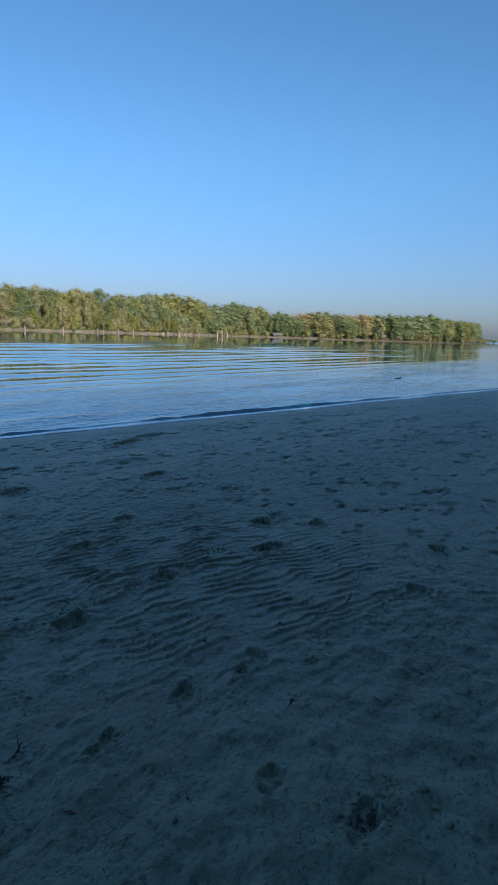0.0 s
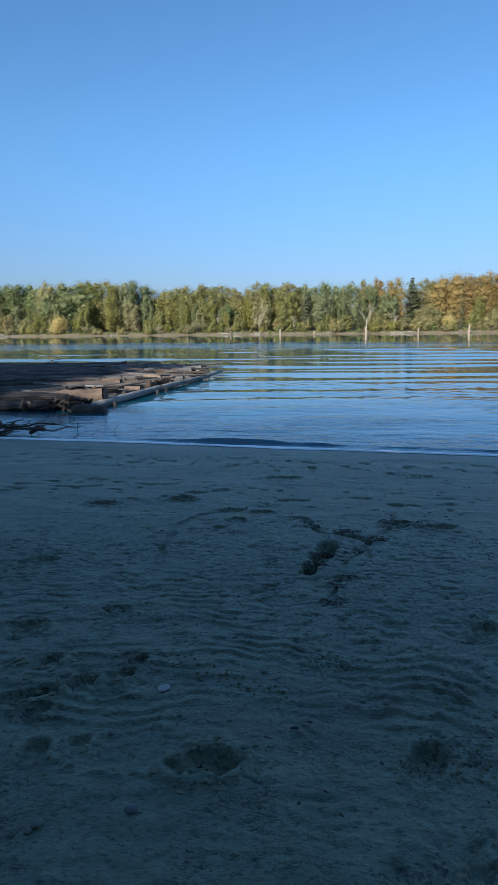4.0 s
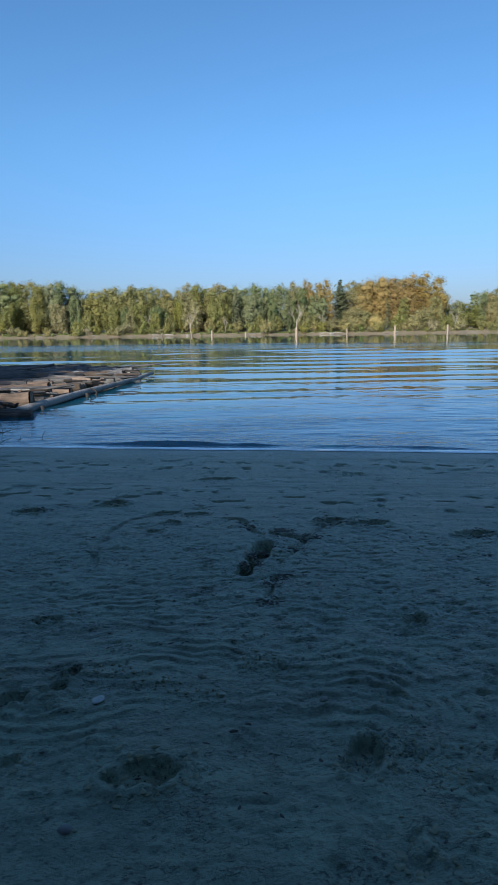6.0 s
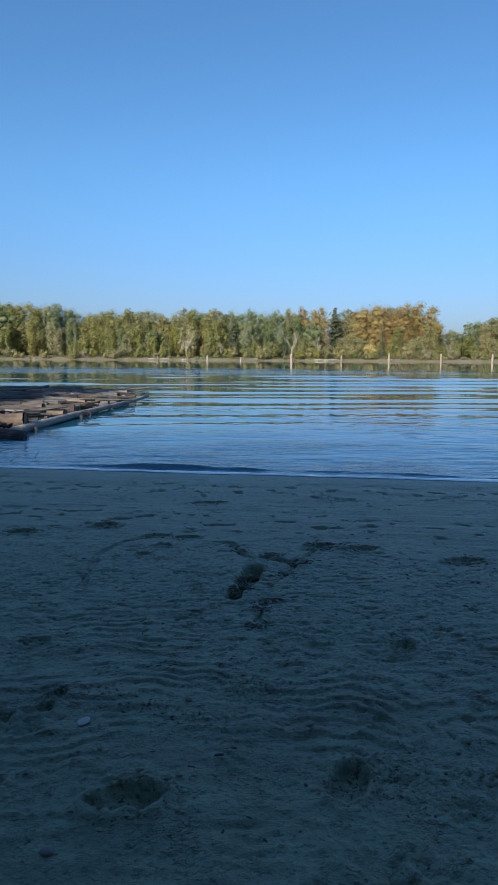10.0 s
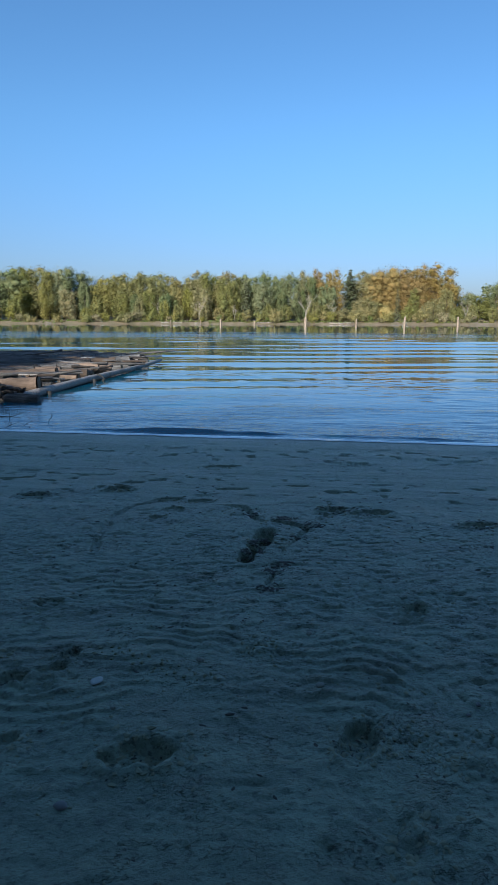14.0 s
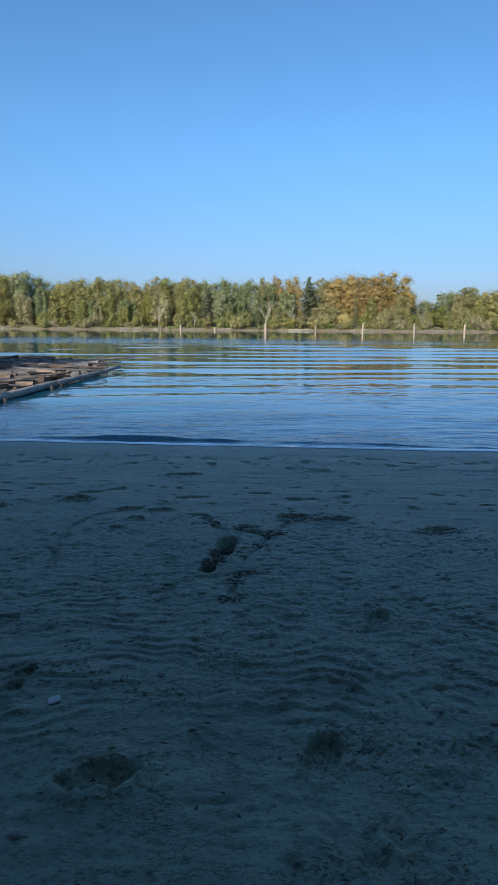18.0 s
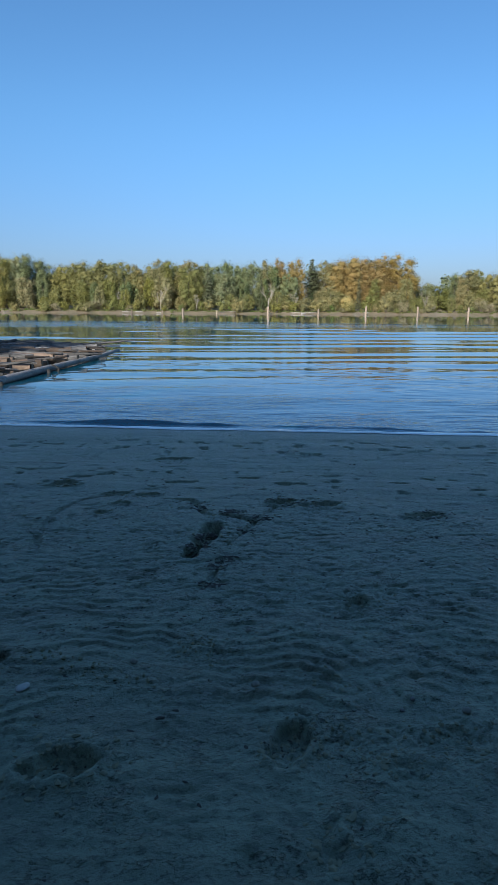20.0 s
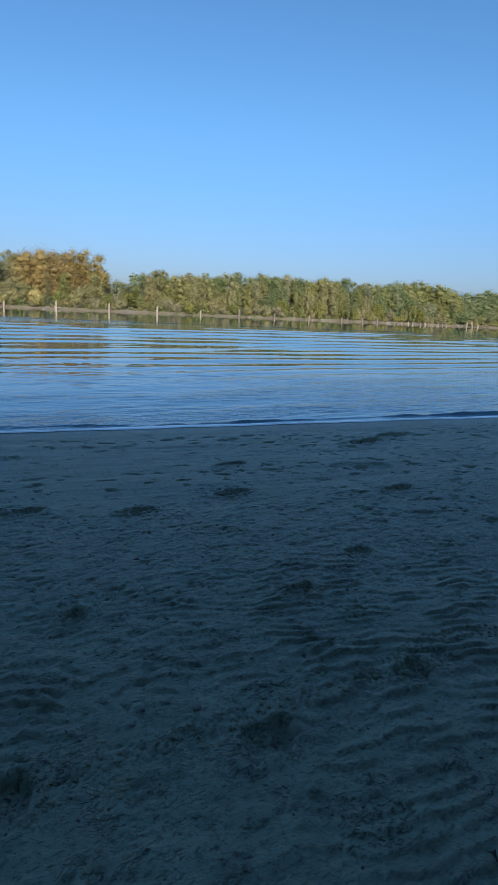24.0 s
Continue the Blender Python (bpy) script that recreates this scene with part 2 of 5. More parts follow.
SAND, WATER, FOAM_GLINT = ground_material(), water_material(), foam_glint_material()
LEAF = {
    "olive": leaf_material("olive_leaves", (0.225, 0.228, 0.08), (0.335, 0.322, 0.11), (0.4, 0.355, 0.115)),
    "yellow": leaf_material("yellow_green_leaves", (0.3, 0.27, 0.075), (0.41, 0.36, 0.105), (0.25, 0.245, 0.08)),
    "gold": leaf_material("golden_bush_leaves", (0.5, 0.41, 0.08), (0.62, 0.51, 0.12), (0.42, 0.37, 0.09)),
    "rust": leaf_material("rusty_autumn_leaves", (0.35, 0.25, 0.06), (0.42, 0.3, 0.078), (0.3, 0.25, 0.068)),
    "dark": leaf_material("dark_green_leaves", (0.16, 0.208, 0.09), (0.275, 0.308, 0.132), (0.309, 0.309, 0.122)),
    "fir": leaf_material("fir_needles", (0.15, 0.18, 0.085), (0.21, 0.235, 0.115), (0.24, 0.245, 0.12)),
    "brush": leaf_material("brushwood_leaves", (0.287, 0.253, 0.127), (0.391, 0.333, 0.184), (0.23, 0.241, 0.092)),
    "grass": leaf_material("bank_grass", (0.149, 0.218, 0.046), (0.253, 0.287, 0.081), (0.322, 0.287, 0.127)),
}
TRUNK = bark_material("tree_bark", (0.1, 0.085, 0.065), (0.2, 0.17, 0.135), (5, 5, 0.6), 0.03)
PALE = bark_material("bleached_deadwood", (0.36, 0.31, 0.25), (0.52, 0.46, 0.38), (1, 5, 5), 0.02)
PILE = bark_material("weathered_piling", (0.25, 0.19, 0.135), (0.4, 0.32, 0.235), (4, 4, 0.5), 0.02)
BARK = bark_material("wet_log_bark", (0.07, 0.069, 0.069), (0.19, 0.182, 0.174), (0.7, 10, 10), 0.14)
DULL = bark_material("dull_grey_log", (0.1, 0.098, 0.096), (0.23, 0.222, 0.214), (0.6, 10, 10), 0.05)
SODDEN = bark_material("sodden_rotten_wood", (0.035, 0.031, 0.028), (0.11, 0.095, 0.082), (2, 9, 9), 0.04)
PEELED = bark_material("peeled_log_wood", (0.13, 0.098, 0.074), (0.24, 0.182, 0.138), (0.5, 7, 7), 0.015)
GREY = bark_material("grey_driftwood", (0.27, 0.255, 0.238), (0.44, 0.415, 0.385), (0.6, 8, 8), 0.015)
END = end_material()
STONE = stone_material("pale_stone", (0.13, 0.132, 0.105), (0.21, 0.21, 0.17))
PALESTONE = stone_material("light_stone", (0.27, 0.275, 0.25), (0.38, 0.38, 0.35))
DARKSTONE = stone_material("dark_stone", (0.1, 0.1, 0.1), (0.2, 0.19, 0.18))
CLOD = stone_material("sand_clod", (0.13, 0.138, 0.086), (0.23, 0.235, 0.15))
# colour of dead leaves, and of the scraps that paint shade in hollows
DEADLEAF_SHADE = stone_material("rotted_leaf_and_hollow_shade", (0.03, 0.028, 0.021), (0.07, 0.06, 0.045))
ROPE = stone_material("tarred_cable", (0.03, 0.03, 0.03), (0.06, 0.055, 0.05))
HILL = backdrop_material()


# ---- mesh helpers ----
def mesh_of(name, verts, faces, material, smooth=True):
    me = bpy.data.meshes.new(name)
    me.from_pydata(verts, [], faces)
    me.materials.append(material)
    if smooth:
        me.polygons.foreach_set("use_smooth", np.ones(len(me.polygons), dtype=bool))
    me.update()
    return me


def quads_of(name, corners, material):
    """corners: an array n x 4 x 3 of loose quads."""
    n = len(corners)
    me = bpy.data.meshes.new(name)
    me.vertices.add(n * 4)
    me.vertices.foreach_set("co", np.ascontiguousarray(corners, dtype=np.float32).ravel())
    me.loops.add(n * 4)
    me.loops.foreach_set("vertex_index", np.arange(n * 4, dtype=np.int32))
    me.polygons.add(n)
    me.polygons.foreach_set("loop_start", np.arange(0, n * 4, 4, dtype=np.int32))
    me.materials.append(material)
    me.update()
    me.validate()
    return me


def grid_of(name, X, Y, Z, material):
    """A sheet over arrays of rows and columns."""
    r, c = X.shape
    me = bpy.data.meshes.new(name)
    me.vertices.add(r * c)
    me.vertices.foreach_set("co", np.stack((X, Y, Z), -1).astype(np.float32).ravel())
    i = np.arange(r * c).reshape(r, c)
    f = np.stack((i[:-1, :-1], i[:-1, 1:], i[1:, 1:], i[1:, :-1]), -1).reshape(-1, 4)
    me.loops.add(f.size)
    me.loops.foreach_set("vertex_index", f.ravel().astype(np.int32))
    me.polygons.add(len(f))
    me.polygons.foreach_set("loop_start", np.arange(0, f.size, 4, dtype=np.int32))
    me.polygons.foreach_set("use_smooth", np.ones(len(f), dtype=bool))
    me.materials.append(material)
    me.update()
    me.validate()
    return me


def part(name, me, parent, label="", at=None):
    ob = new(name, me)
    ob.parent = parent
    if at is not None:
        ob.matrix_basis = at
    return tagged(ob, label) if label else ob


def tube(points, radii, sides=8, wobble=0.0, seed=0, cap=True):
    """Vertices and faces of a tapered tube along a line of points."""
    rs = random.Random(seed)
    pts = [Vector(p) for p in points]
    verts, faces = [], []
    side = None
    for i, p in enumerate(pts):
        d = (pts[min(i + 1, len(pts) - 1)] - pts[max(i - 1, 0)]).normalized()
        if side is None:
            side = d.orthogonal().normalized()
        side = (side - d * side.dot(d)).normalized()
        other = d.cross(side)
        for k in range(sides):
            a = 2 * math.pi * k / sides
            r = radii[i] * (1 + wobble * rs.uniform(-1, 1))
            verts.append(p + (side * math.cos(a) + other * math.sin(a)) * r)
    for i in range(len(pts) - 1):
        for k in range(sides):
            k2 = (k + 1) % sides
            faces.append((i * sides + k, i * sides + k2, (i + 1) * sides + k2, (i + 1) * sides + k))
    if cap:
        faces.append(tuple(range(sides))[::-1])
        faces.append(tuple(range((len(pts) - 1) * sides, len(pts) * sides)))
    return verts, faces


def join(pieces):
    verts, faces = [], []
    for v, f in pieces:
        k = len(verts)
        verts += list(v)
        faces += [tuple(i + k for i in q) for q in f]
    return verts, faces


def lattice(x, y, seed=0):
    """Smooth value noise in -1..1 over arrays."""
    xi, yi = np.floor(x).astype(np.int64), np.floor(y).astype(np.int64)
    u, v = x - xi, y - yi
    u, v = u * u * (3 - 2 * u), v * v * (3 - 2 * v)

    def h(a, b):
        k = (a * 374761393 + b * 668265263 + seed * 1442695041) & 0x7FFFFFFF
        k = ((k ^ (k >> 13)) * 1274126177) & 0x7FFFFFFF
        return ((k ^ (k >> 16)) & 0xFFFF) / 32767.5 - 1

    return (h(xi, yi) * (1 - u) + h(xi + 1, yi) * u) * (1 - v) + (h(xi, yi + 1) * (1 - u) + h(xi + 1, yi + 1) * u) * v


def cloud(x, y, seed=0, octaves=3):
    return sum(lattice(x * 2 ** i + 17.3 * i, y * 2 ** i - 9.1 * i, seed + i) * 0.5 ** i for i in range(octaves))


def step(a, b, x):
    t = np.clip((x - a) / (b - a), 0, 1)
    return t * t * (3 - 2 * t)


# ---- the lie of the land ----
def shore_d(x, y):
    return (11.75 - 0.2 * x - y) / 1.02


def far_bank(x):
    """The far waterline: straight, then bending towards the near side down the river and ending in a point."""
    return 258.0 - 115.0 * step(400, 660, np.asarray(x, dtype=float)) + 4000 * step(690, 735, np.asarray(x, dtype=float))


def land(x, y):
    x, y = np.asarray(x, dtype=float), np.asarray(y, dtype=float)
    d = shore_d(x, y)
    near = np.where(d > 0, 0.035 * d, np.maximum(0.05 * d, -1.6))
    # rise behind the beach, out of view, added to block sun and sky
    near = near + 7.0 * step(14, 26, d) + 3.0 * step(26, 60, d)
    e = y - far_bank(x)
    far = np.where(e > 0, 0.2 * np.minimum(e, 5) + 0.04 * np.clip(e - 5, 0, 40), np.maximum(0.08 * e, -1.6))
    far = far + 0.25 * cloud(x * 0.15, y * 0.2, 5) * step(-3, 4, e) + 5.0 * step(27, 48, e)
    return np.maximum(near, far)


def height(x, y):
    return float(land(np.array([x]), np.array([y]))[0])


# tread and foot marks in the sand: place, length, width, heading in degrees, depth
PRINTS = [
    (1.18, 3.43, 0.3, 0.18, 75, 0.045), (2.03, 3.46, 0.27, 0.15, 30, 0.030), (0.28, 4.18, 0.2, 0.13, 20, 0.024),
    (0.0, 4.56, 0.24, 0.14, 60, 0.022), (0.50, 3.98, 0.2, 0.1, 60, 0.024), (0.68, 4.06, 0.17, 0.08, 50, 0.018),
    (0.74, 4.22, 0.13, 0.09, 30, 0.022), (0.28, 3.85, 0.27, 0.15, 60, 0.026), (0.38, 3.73, 0.14, 0.1, 20, 0.02),
    (0.63, 3.52, 0.12, 0.09, 10, 0.018), (0.47, 3.46, 0.16, 0.12, 10, 0.016), (0.47, 4.85, 0.2, 0.12, 70, 0.018),
    (-0.35, 7.5, 0.3, 0.16, 80, 0.035), (0.46, 7.72, 0.34, 0.2, 80, 0.025), (-0.35, 5.7, 0.26, 0.16, 70, 0.02),
    (2.6, 6.78, 0.3, 0.13, 85, 0.05), (1.33, 7.18, 0.24, 0.1, 85, 0.03), (1.02, 7.26, 0.26, 0.09, 85, 0.03),
    (1.11, 6.86, 0.16, 0.08, 85, 0.03), (0.96, 6.59, 0.15, 0.1, 85, 0.02), (0.48, 7.65, 0.26, 0.1, 80, 0.03),
    (2.66, 4.62, 0.24, 0.14, 40, 0.02), (2.95, 3.26, 0.27, 0.2, 70, 0.026), (3.92, 4.24, 0.3, 0.13, 80, 0.024),
    (3.81, 3.27, 0.25, 0.16, 80, 0.022), (4.75, 4.55, 0.3, 0.2, 60, 0.02), (8.3, 8.05, 0.9, 0.3, 75, 0.05),
    (9.2, 8.3, 0.9, 0.35, 80, 0.03), (2.92, 6.66, 0.4, 0.2, 80, 0.03), (3.77, 6.29, 0.38, 0.16, 80, 0.035),
    (4.88, 6.47, 0.5, 0.15, 85, 0.03), (2.31, 2.28, 0.14, 0.05, 60, 0.018), (2.2, 2.26, 0.12, 0.06, 100, 0.018),
    (2.74, 2.22, 0.2, 0.1, 60, 0.016), (3.26, 2.13, 0.22, 0.1, 30, 0.018), (4.75, 3.03, 0.28, 0.14, 80, 0.024),
    (5.46, 3.48, 0.3, 0.2, 60, 0.028), (6.47, 5.71, 0.5, 0.2, 80, 0.03), (5.7, 3.02, 0.28, 0.15, 70, 0.024),
    (4.83, 2.99, 0.3, 0.16, 85, 0.022), (5.63, 1.84, 0.25, 0.16, 60, 0.022), (4.59, 1.67, 0.26, 0.15, 40, 0.02),
    (2.49, 1.2, 0.27, 0.1, 80, 0.016), (2.47, 1.58, 0.2, 0.1, 70, 0.016), (3.06, 2.1, 0.16, 0.08, 60, 0.016),
    (1.57, 8.9, 0.5, 0.2, 85, 0.02), (3.3, 9.0, 0.5, 0.2, 85, 0.018), (5.6, 7.6, 0.5, 0.2, 80, 0.02),
]
# scraped grooves: line, width, depth
FURROWS = [([(0.56, 5.75), (0.55, 6.2), (0.56, 6.52), (0.64, 6.85), (0.78, 7.08), (1.0, 7.2)], 0.035, 0.02),
           ([(1.94, 6.16), (1.86, 5.93), (1.79, 5.74), (1.7, 5.55)], 0.075, 0.1),
           ([(1.5, 7.0), (1.74, 6.93), (1.79, 6.8), (1.81, 6.62), (1.88, 6.46)], 0.036, 0.032),
           ([(2.0, 6.43), (2.12, 6.36), (2.24, 6.24)], 0.05, 0.03),
           ([(2.5, 6.65), (2.28, 6.25), (2.15, 6.0), (1.97, 5.68)], 0.024, 0.02),
           ([(1.9, 5.42), (1.88, 5.26), (1.79, 5.0)], 0.036, 0.025)]
TRACKS = [((0.88, 4.24), (1.55, 3.92)), ((2.05, 3.6), (2.45, 3.46)), ((2.45, 3.46), (3.0, 3.47)), ((3.0, 3.46), (3.4, 3.37)), ((3.4, 3.37), (4.1, 3.45)), ((4.1, 3.45), (4.7, 3.32)), ((1.6, 4.26), (1.95, 4.2))]
# patches where the crust is broken into a net of small holes: place, half length, half width
CRUSTS = [(1.75, 4.21, 0.16, 0.09), (1.08, 4.28, 0.12, 0.07), (2.41, 3.27, 0.08, 0.1), (2.08, 2.97, 0.09, 0.1), (2.57, 3.81, 0.17, 0.12), (2.29, 3.89, 0.12, 0.08), (2.7, 3.95, 0.09, 0.12), (2.92, 3.99, 0.13, 0.07),
          (3.21, 3.96, 0.14, 0.1), (2.28, 3.97, 0.12, 0.07), (2.43, 4.08, 0.08, 0.12), (2.14, 3.1, 0.08, 0.12), (1.81, 2.95, 0.05, 0.06), (2.9, 2.93, 0.09, 0.05), (3.12, 2.88, 0.05, 0.05), (2.7, 4.67, 0.15, 0.12),
          (3.24, 4.49, 0.12, 0.1), (2.56, 3.47, 0.25, 0.09), (4.08, 3.29, 0.1, 0.08), (4.04, 3.94, 0.13, 0.1), (3.58, 3.68, 0.16, 0.09), (0.55, 4.0, 0.25, 0.15), (0.44, 4.84, 0.15, 0.12), (3.1, 4.72, 0.16, 0.1)]


def lines(parts):
    """Grid lines with a given spacing on each stretch."""
    out = [np.arange(a, b, s) for a, b, s in parts]
    return np.concatenate(out)


def widening(a, b, first, growth):
    out, s, v = [], first, a
    while abs(v - a) < abs(b - a):
        out.append(v)
        v += math.copysign(s, b - a)
        s *= growth
    return np.array(out + [b])


def build_ground():
    xs = np.concatenate((widening(-1.0, -2500, 0.014, 1.06)[::-1], lines([(-0.987, 6.0, 0.013), (6.0, 9.0, 0.022), (9.0, 15.0, 0.05)]), widening(15.0, 2500, 0.06, 1.06)))
    ys = np.concatenate((widening(0.9, -400, 0.014, 1.09)[::-1], lines([(0.913, 6.2, 0.013), (6.2, 9.0, 0.022), (9.0, 12.6, 0.05)]),
                         widening(12.6, 240, 0.1, 1.1)[:-1], lines([(240, 275, 1.2)]), widening(275, 4200, 2.0, 1.15)))
    X, Y = np.meshgrid(xs, ys)
    Z = land(X, Y)
    beach = (X > -30) & (X < 60) & (Y > -8) & (Y < 14)
    r0, r1 = np.where(beach.any(1))[0][[0, -1]]
    c0, c1 = np.where(beach.any(0))[0][[0, -1]]
    x, y = X[r0:r1, c0:c1], Y[r0:r1, c0:c1]
    d = shore_d(x, y)
    near = np.exp(-((np.maximum(np.hypot(x - 2.2, y - 3.5) - 5.5, 0) / 4.0) ** 2))
    above = step(0.15, 0.9, d)
    dz = np.zeros_like(x)
    # wind and water ripples, with wandering crests
    warp = 0.06 * cloud(x * 1.4, y * 1.8, 21, 2) + 0.045 * cloud(x * 3.6, y * 4.4, 24, 2) + 0.016 * cloud(x * 9, y * 9, 28, 2)
    turned = 0.2 * np.logaddexp(0, (x - 2.6) / 0.5)
    phase = (y + 0.05 * x + turned + warp) / 0.098 + 0.45 * cloud(x * 4, y * 2.5, 29, 2)
    # each ripple rises steeply on the side of the bank and falls gently towards the water
    along = phase - np.floor(phase)
    crest = step(0.0, 0.16, along) * (1 - along) ** 0.8
    patchy = step(-0.55, 0.55, cloud(x * 1.3, y * 1.5, 31, 3))
    short = step(-0.5, 0.45, cloud(x * 4.5, y * 7, 37, 2))
    band = step(5.4, 6.7, d) * (1 - (0.6 - 0.5 * step(2.2, 3.0, x)) * step(8.9, 10.0, d))
    right = step(2.4, 3.4, x)
    band = band * (0.25 + 0.75 * step(1.5, 2.3, y)) * (1 - 0.8 * step(4.4, 5.8, x))
    dz += near * band * (0.35 + 0.25 * right + (0.65 - 0.25 * right) * patchy) * (0.2 + 0.8 * short) * (0.95 + 0.75 * right * (1 - 0.7 * step(3.7, 4.6, y))) * (1 - 0.3 * step(4.3, 5.2, y)) * crest * 0.0185
    dz += near * band * (0.006 * cloud(x * 6, y * 9, 39, 2) + 0.002 * cloud(x * 30, y * 36, 40, 2) + 0.03 * np.minimum(cloud(x * 7, y * 12, 44, 2) + 0.95, 0))
    # farther along, the sand is smooth but for scattered dents
    dz += step(4.6, 6.2, x) * step(2.0, 3.2, d) * (0.09 * np.maximum(np.minimum(cloud(x * 2.2, y * 3.6, 131, 2) + 0.7, 0), -0.3) + 0.1 * np.maximum(np.minimum(cloud(x * 5, y * 9, 133, 2) + 0.68, 0), -0.25))
    # small hard-edged chips and scuffs of crust
    scuff = cloud(x * 9, y * 13, 45, 3)
    chips = step(0.02, 0.1, scuff) * (1 - step(0.1, 0.5, scuff)) * step(0.1, 0.6, cloud(x * 1.9, y * 2.3, 48, 3))
    dz += near * step(5.0, 6.2, d) * 0.011 * chips * (0.5 + 0.5 * cloud(x * 28, y * 34, 49, 2))
    # pitted, trodden band, darkened by countless small dents
    lumps = cloud(x * 20, y * 30, 41, 2)
    pits = np.minimum(cloud(x * 11, y * 24, 47, 2) + 0.4, 0)
    dents = np.minimum(cloud(x * 7, y * 15, 51, 3) + 0.6, 0)
    trod = step(4.0, 4.5, d + 0.3 * cloud(x * 0.7, y * 0.7, 3)) * (1 - 0.85 * step(6.2, 7.4, d))
    dz += np.maximum(near, 0.7 * step(4, 6, x)) * trod * (0.003 * lumps + 0.015 * pits + 0.02 * dents)
    dz += 0.02 * step(4.2, 4.5, d + 0.4 * cloud(x * 0.8, y * 0.8, 3)) * (1 - step(5.4, 7.5, d))
    # smooth washed strip with faint long furrows and rows of small sharp pocks
    strip = above * (1 - step(4.0, 4.6, d))
    dz += strip * 0.008 * cloud(x * 0.5, (y + 0.2 * x) * 3.2, 53, 3)
    row = np.exp(-((d - 1.7 - 0.3 * cloud(x * 0.3, y * 0, 8)) / 0.5) ** 2) + 0.8 * np.exp(-((d - 3.5) / 0.4) ** 2) + 0.22
    dz += strip * row * 0.12 * np.maximum(np.minimum(cloud(x * 3.6, y * 6.5, 59, 2) + 0.74, 0), -0.3)
    dz += strip * row * step(0.5, 1.2, d) * 0.12 * np.maximum(np.minimum(cloud(x * 6.5, (y + 0.2 * x) * 13, 63, 2) + 0.74, 0), -0.35)
    dz += strip * step(0.4, 1.0, d) * 0.003 * cloud(x * 0.9, (y + 0.2 * x) * 16, 65, 2)
    # soft hollows and fine grain everywhere
    dz += above * 0.012 * cloud(x * 0.9, y * 1.1, 61, 3) * near + above * 0.03 * cloud(x * 0.35, y * 0.6, 67, 2) * (1 - near)
    dz += above * (1 - near) * step(0.5, 2, d) * 0.05 * np.minimum(cloud(x * 1.2, y * 2.2, 71, 3) + 0.2, 0)
    dz += near * step(8.0, 9.5, d) * 0.012 * cloud(x * 9, y * 9, 73, 3)
    # crusted, finely cracked sand between the ripples
    crack = np.maximum(1 - 1.6 * np.abs(cloud(x * 6, y * 10, 101, 3)), 0) ** 3
    crack2 = np.maximum(1 - 1.8 * np.abs(cloud(x * 15, y * 22, 107, 2)), 0) ** 2
    crust = step(-0.35, 0.5, cloud(x * 1.7, y * 1.9, 113, 3))
    dz -= near * step(4.6, 5.6, d) * (0.006 * crack * crust + 0.003 * crack2) * (1 - 0.45 * step(6.2, 7.2, d))
    for i, (px, py, ln, wd, turn, deep) in enumerate(PRINTS):
        a = radians(turn)
        u = (x - px) * math.sin(a) + (y - py) * math.cos(a)
        v = (x - px) * math.cos(a) - (y - py) * math.sin(a)
        edge = 0.25 * cloud(x * 12, y * 12, 80 + i, 3)
        q = np.sqrt((u / (ln * 0.5)) ** 2 + (v / (wd * 0.5)) ** 2) + edge
        deep *= 1.45
        dz += -deep * (0.55 + 0.65 * step(-0.6, 0.8, u / (ln * 0.5))) * (1 - step(0.8, 1.02, q)) + 0.25 * deep * np.exp(-((q - 1.2) / 0.2) ** 2)
        dz += (1 - step(0.85, 1.35, q)) * (0.3 * deep * np.abs(cloud(x * 13, y * 13, 280 + i, 2)) + 0.009 * cloud(x * 42, y * 42, 180 + i, 2) + 0.006 * cloud(x * 22, y * 22, 380 + i, 1))
    for i, ((ax, ay), (bx, by)) in enumerate(TRACKS):
        ln = math.hypot(bx - ax, by - ay)
        ux, uy = (bx - ax) / ln, (by - ay) / ln
        u = (x - ax) * ux + (y - ay) * uy
        v = -(x - ax) * uy + (y - ay) * ux + 0.03 * np.sin(u * 3.0)
        on = step(-0.05, 0.08, u) * (1 - step(ln - 0.08, ln + 0.05, u)) * (1 - step(0.055, 0.085, np.abs(v)))
        fade = step(-0.6, 0.25, cloud(x * 3, y * 3, 90 + i, 2))
        dots = np.cos(2 * math.pi * u / 0.04 + np.sign(v) * 1.2) * np.cos(2 * math.pi * v / 0.052)
        dz += on * fade * (0.004 - 0.011 * step(0.0, 0.7, dots + 0.5 * cloud(x * 14, y * 14, 125, 2)))
    net = cloud(x * 26, y * 30, 121, 1)
    for cx, cy, a, b in CRUSTS:
        inside = 1 - step(0.6, 1.15, np.hypot((x - cx) / a, (y - cy) / b) + 0.35 * cloud(x * 8, y * 8, 123, 2))
        dz += inside * (0.003 - 0.013 * step(0.0, 0.5, net))
    for line, wide, deep in FURROWS:
        gap = np.full_like(x, 9.0)
        for (ax, ay), (bx, by) in zip(line, line[1:]):
            t = np.clip(((x - ax) * (bx - ax) + (y - ay) * (by - ay)) / ((bx - ax) ** 2 + (by - ay) ** 2), 0, 1)
            gap = np.minimum(gap, np.hypot(x - ax - t * (bx - ax), y - ay - t * (by - ay)))
        gap = gap / wide + 0.55 * cloud(x * 10, y * 8, 401, 3)
        dz += -deep * (1 - step(0.5, 1.0, gap)) * (1 + 0.5 * cloud(x * 16, y * 12, 403, 2)) + 0.07 * deep * np.exp(-((gap - 1.5) / 0.4) ** 2)
    Z[r0:r1, c0:c1] += dz * above
    ob = new("ground", grid_of("ground", X, Y, Z, SAND))
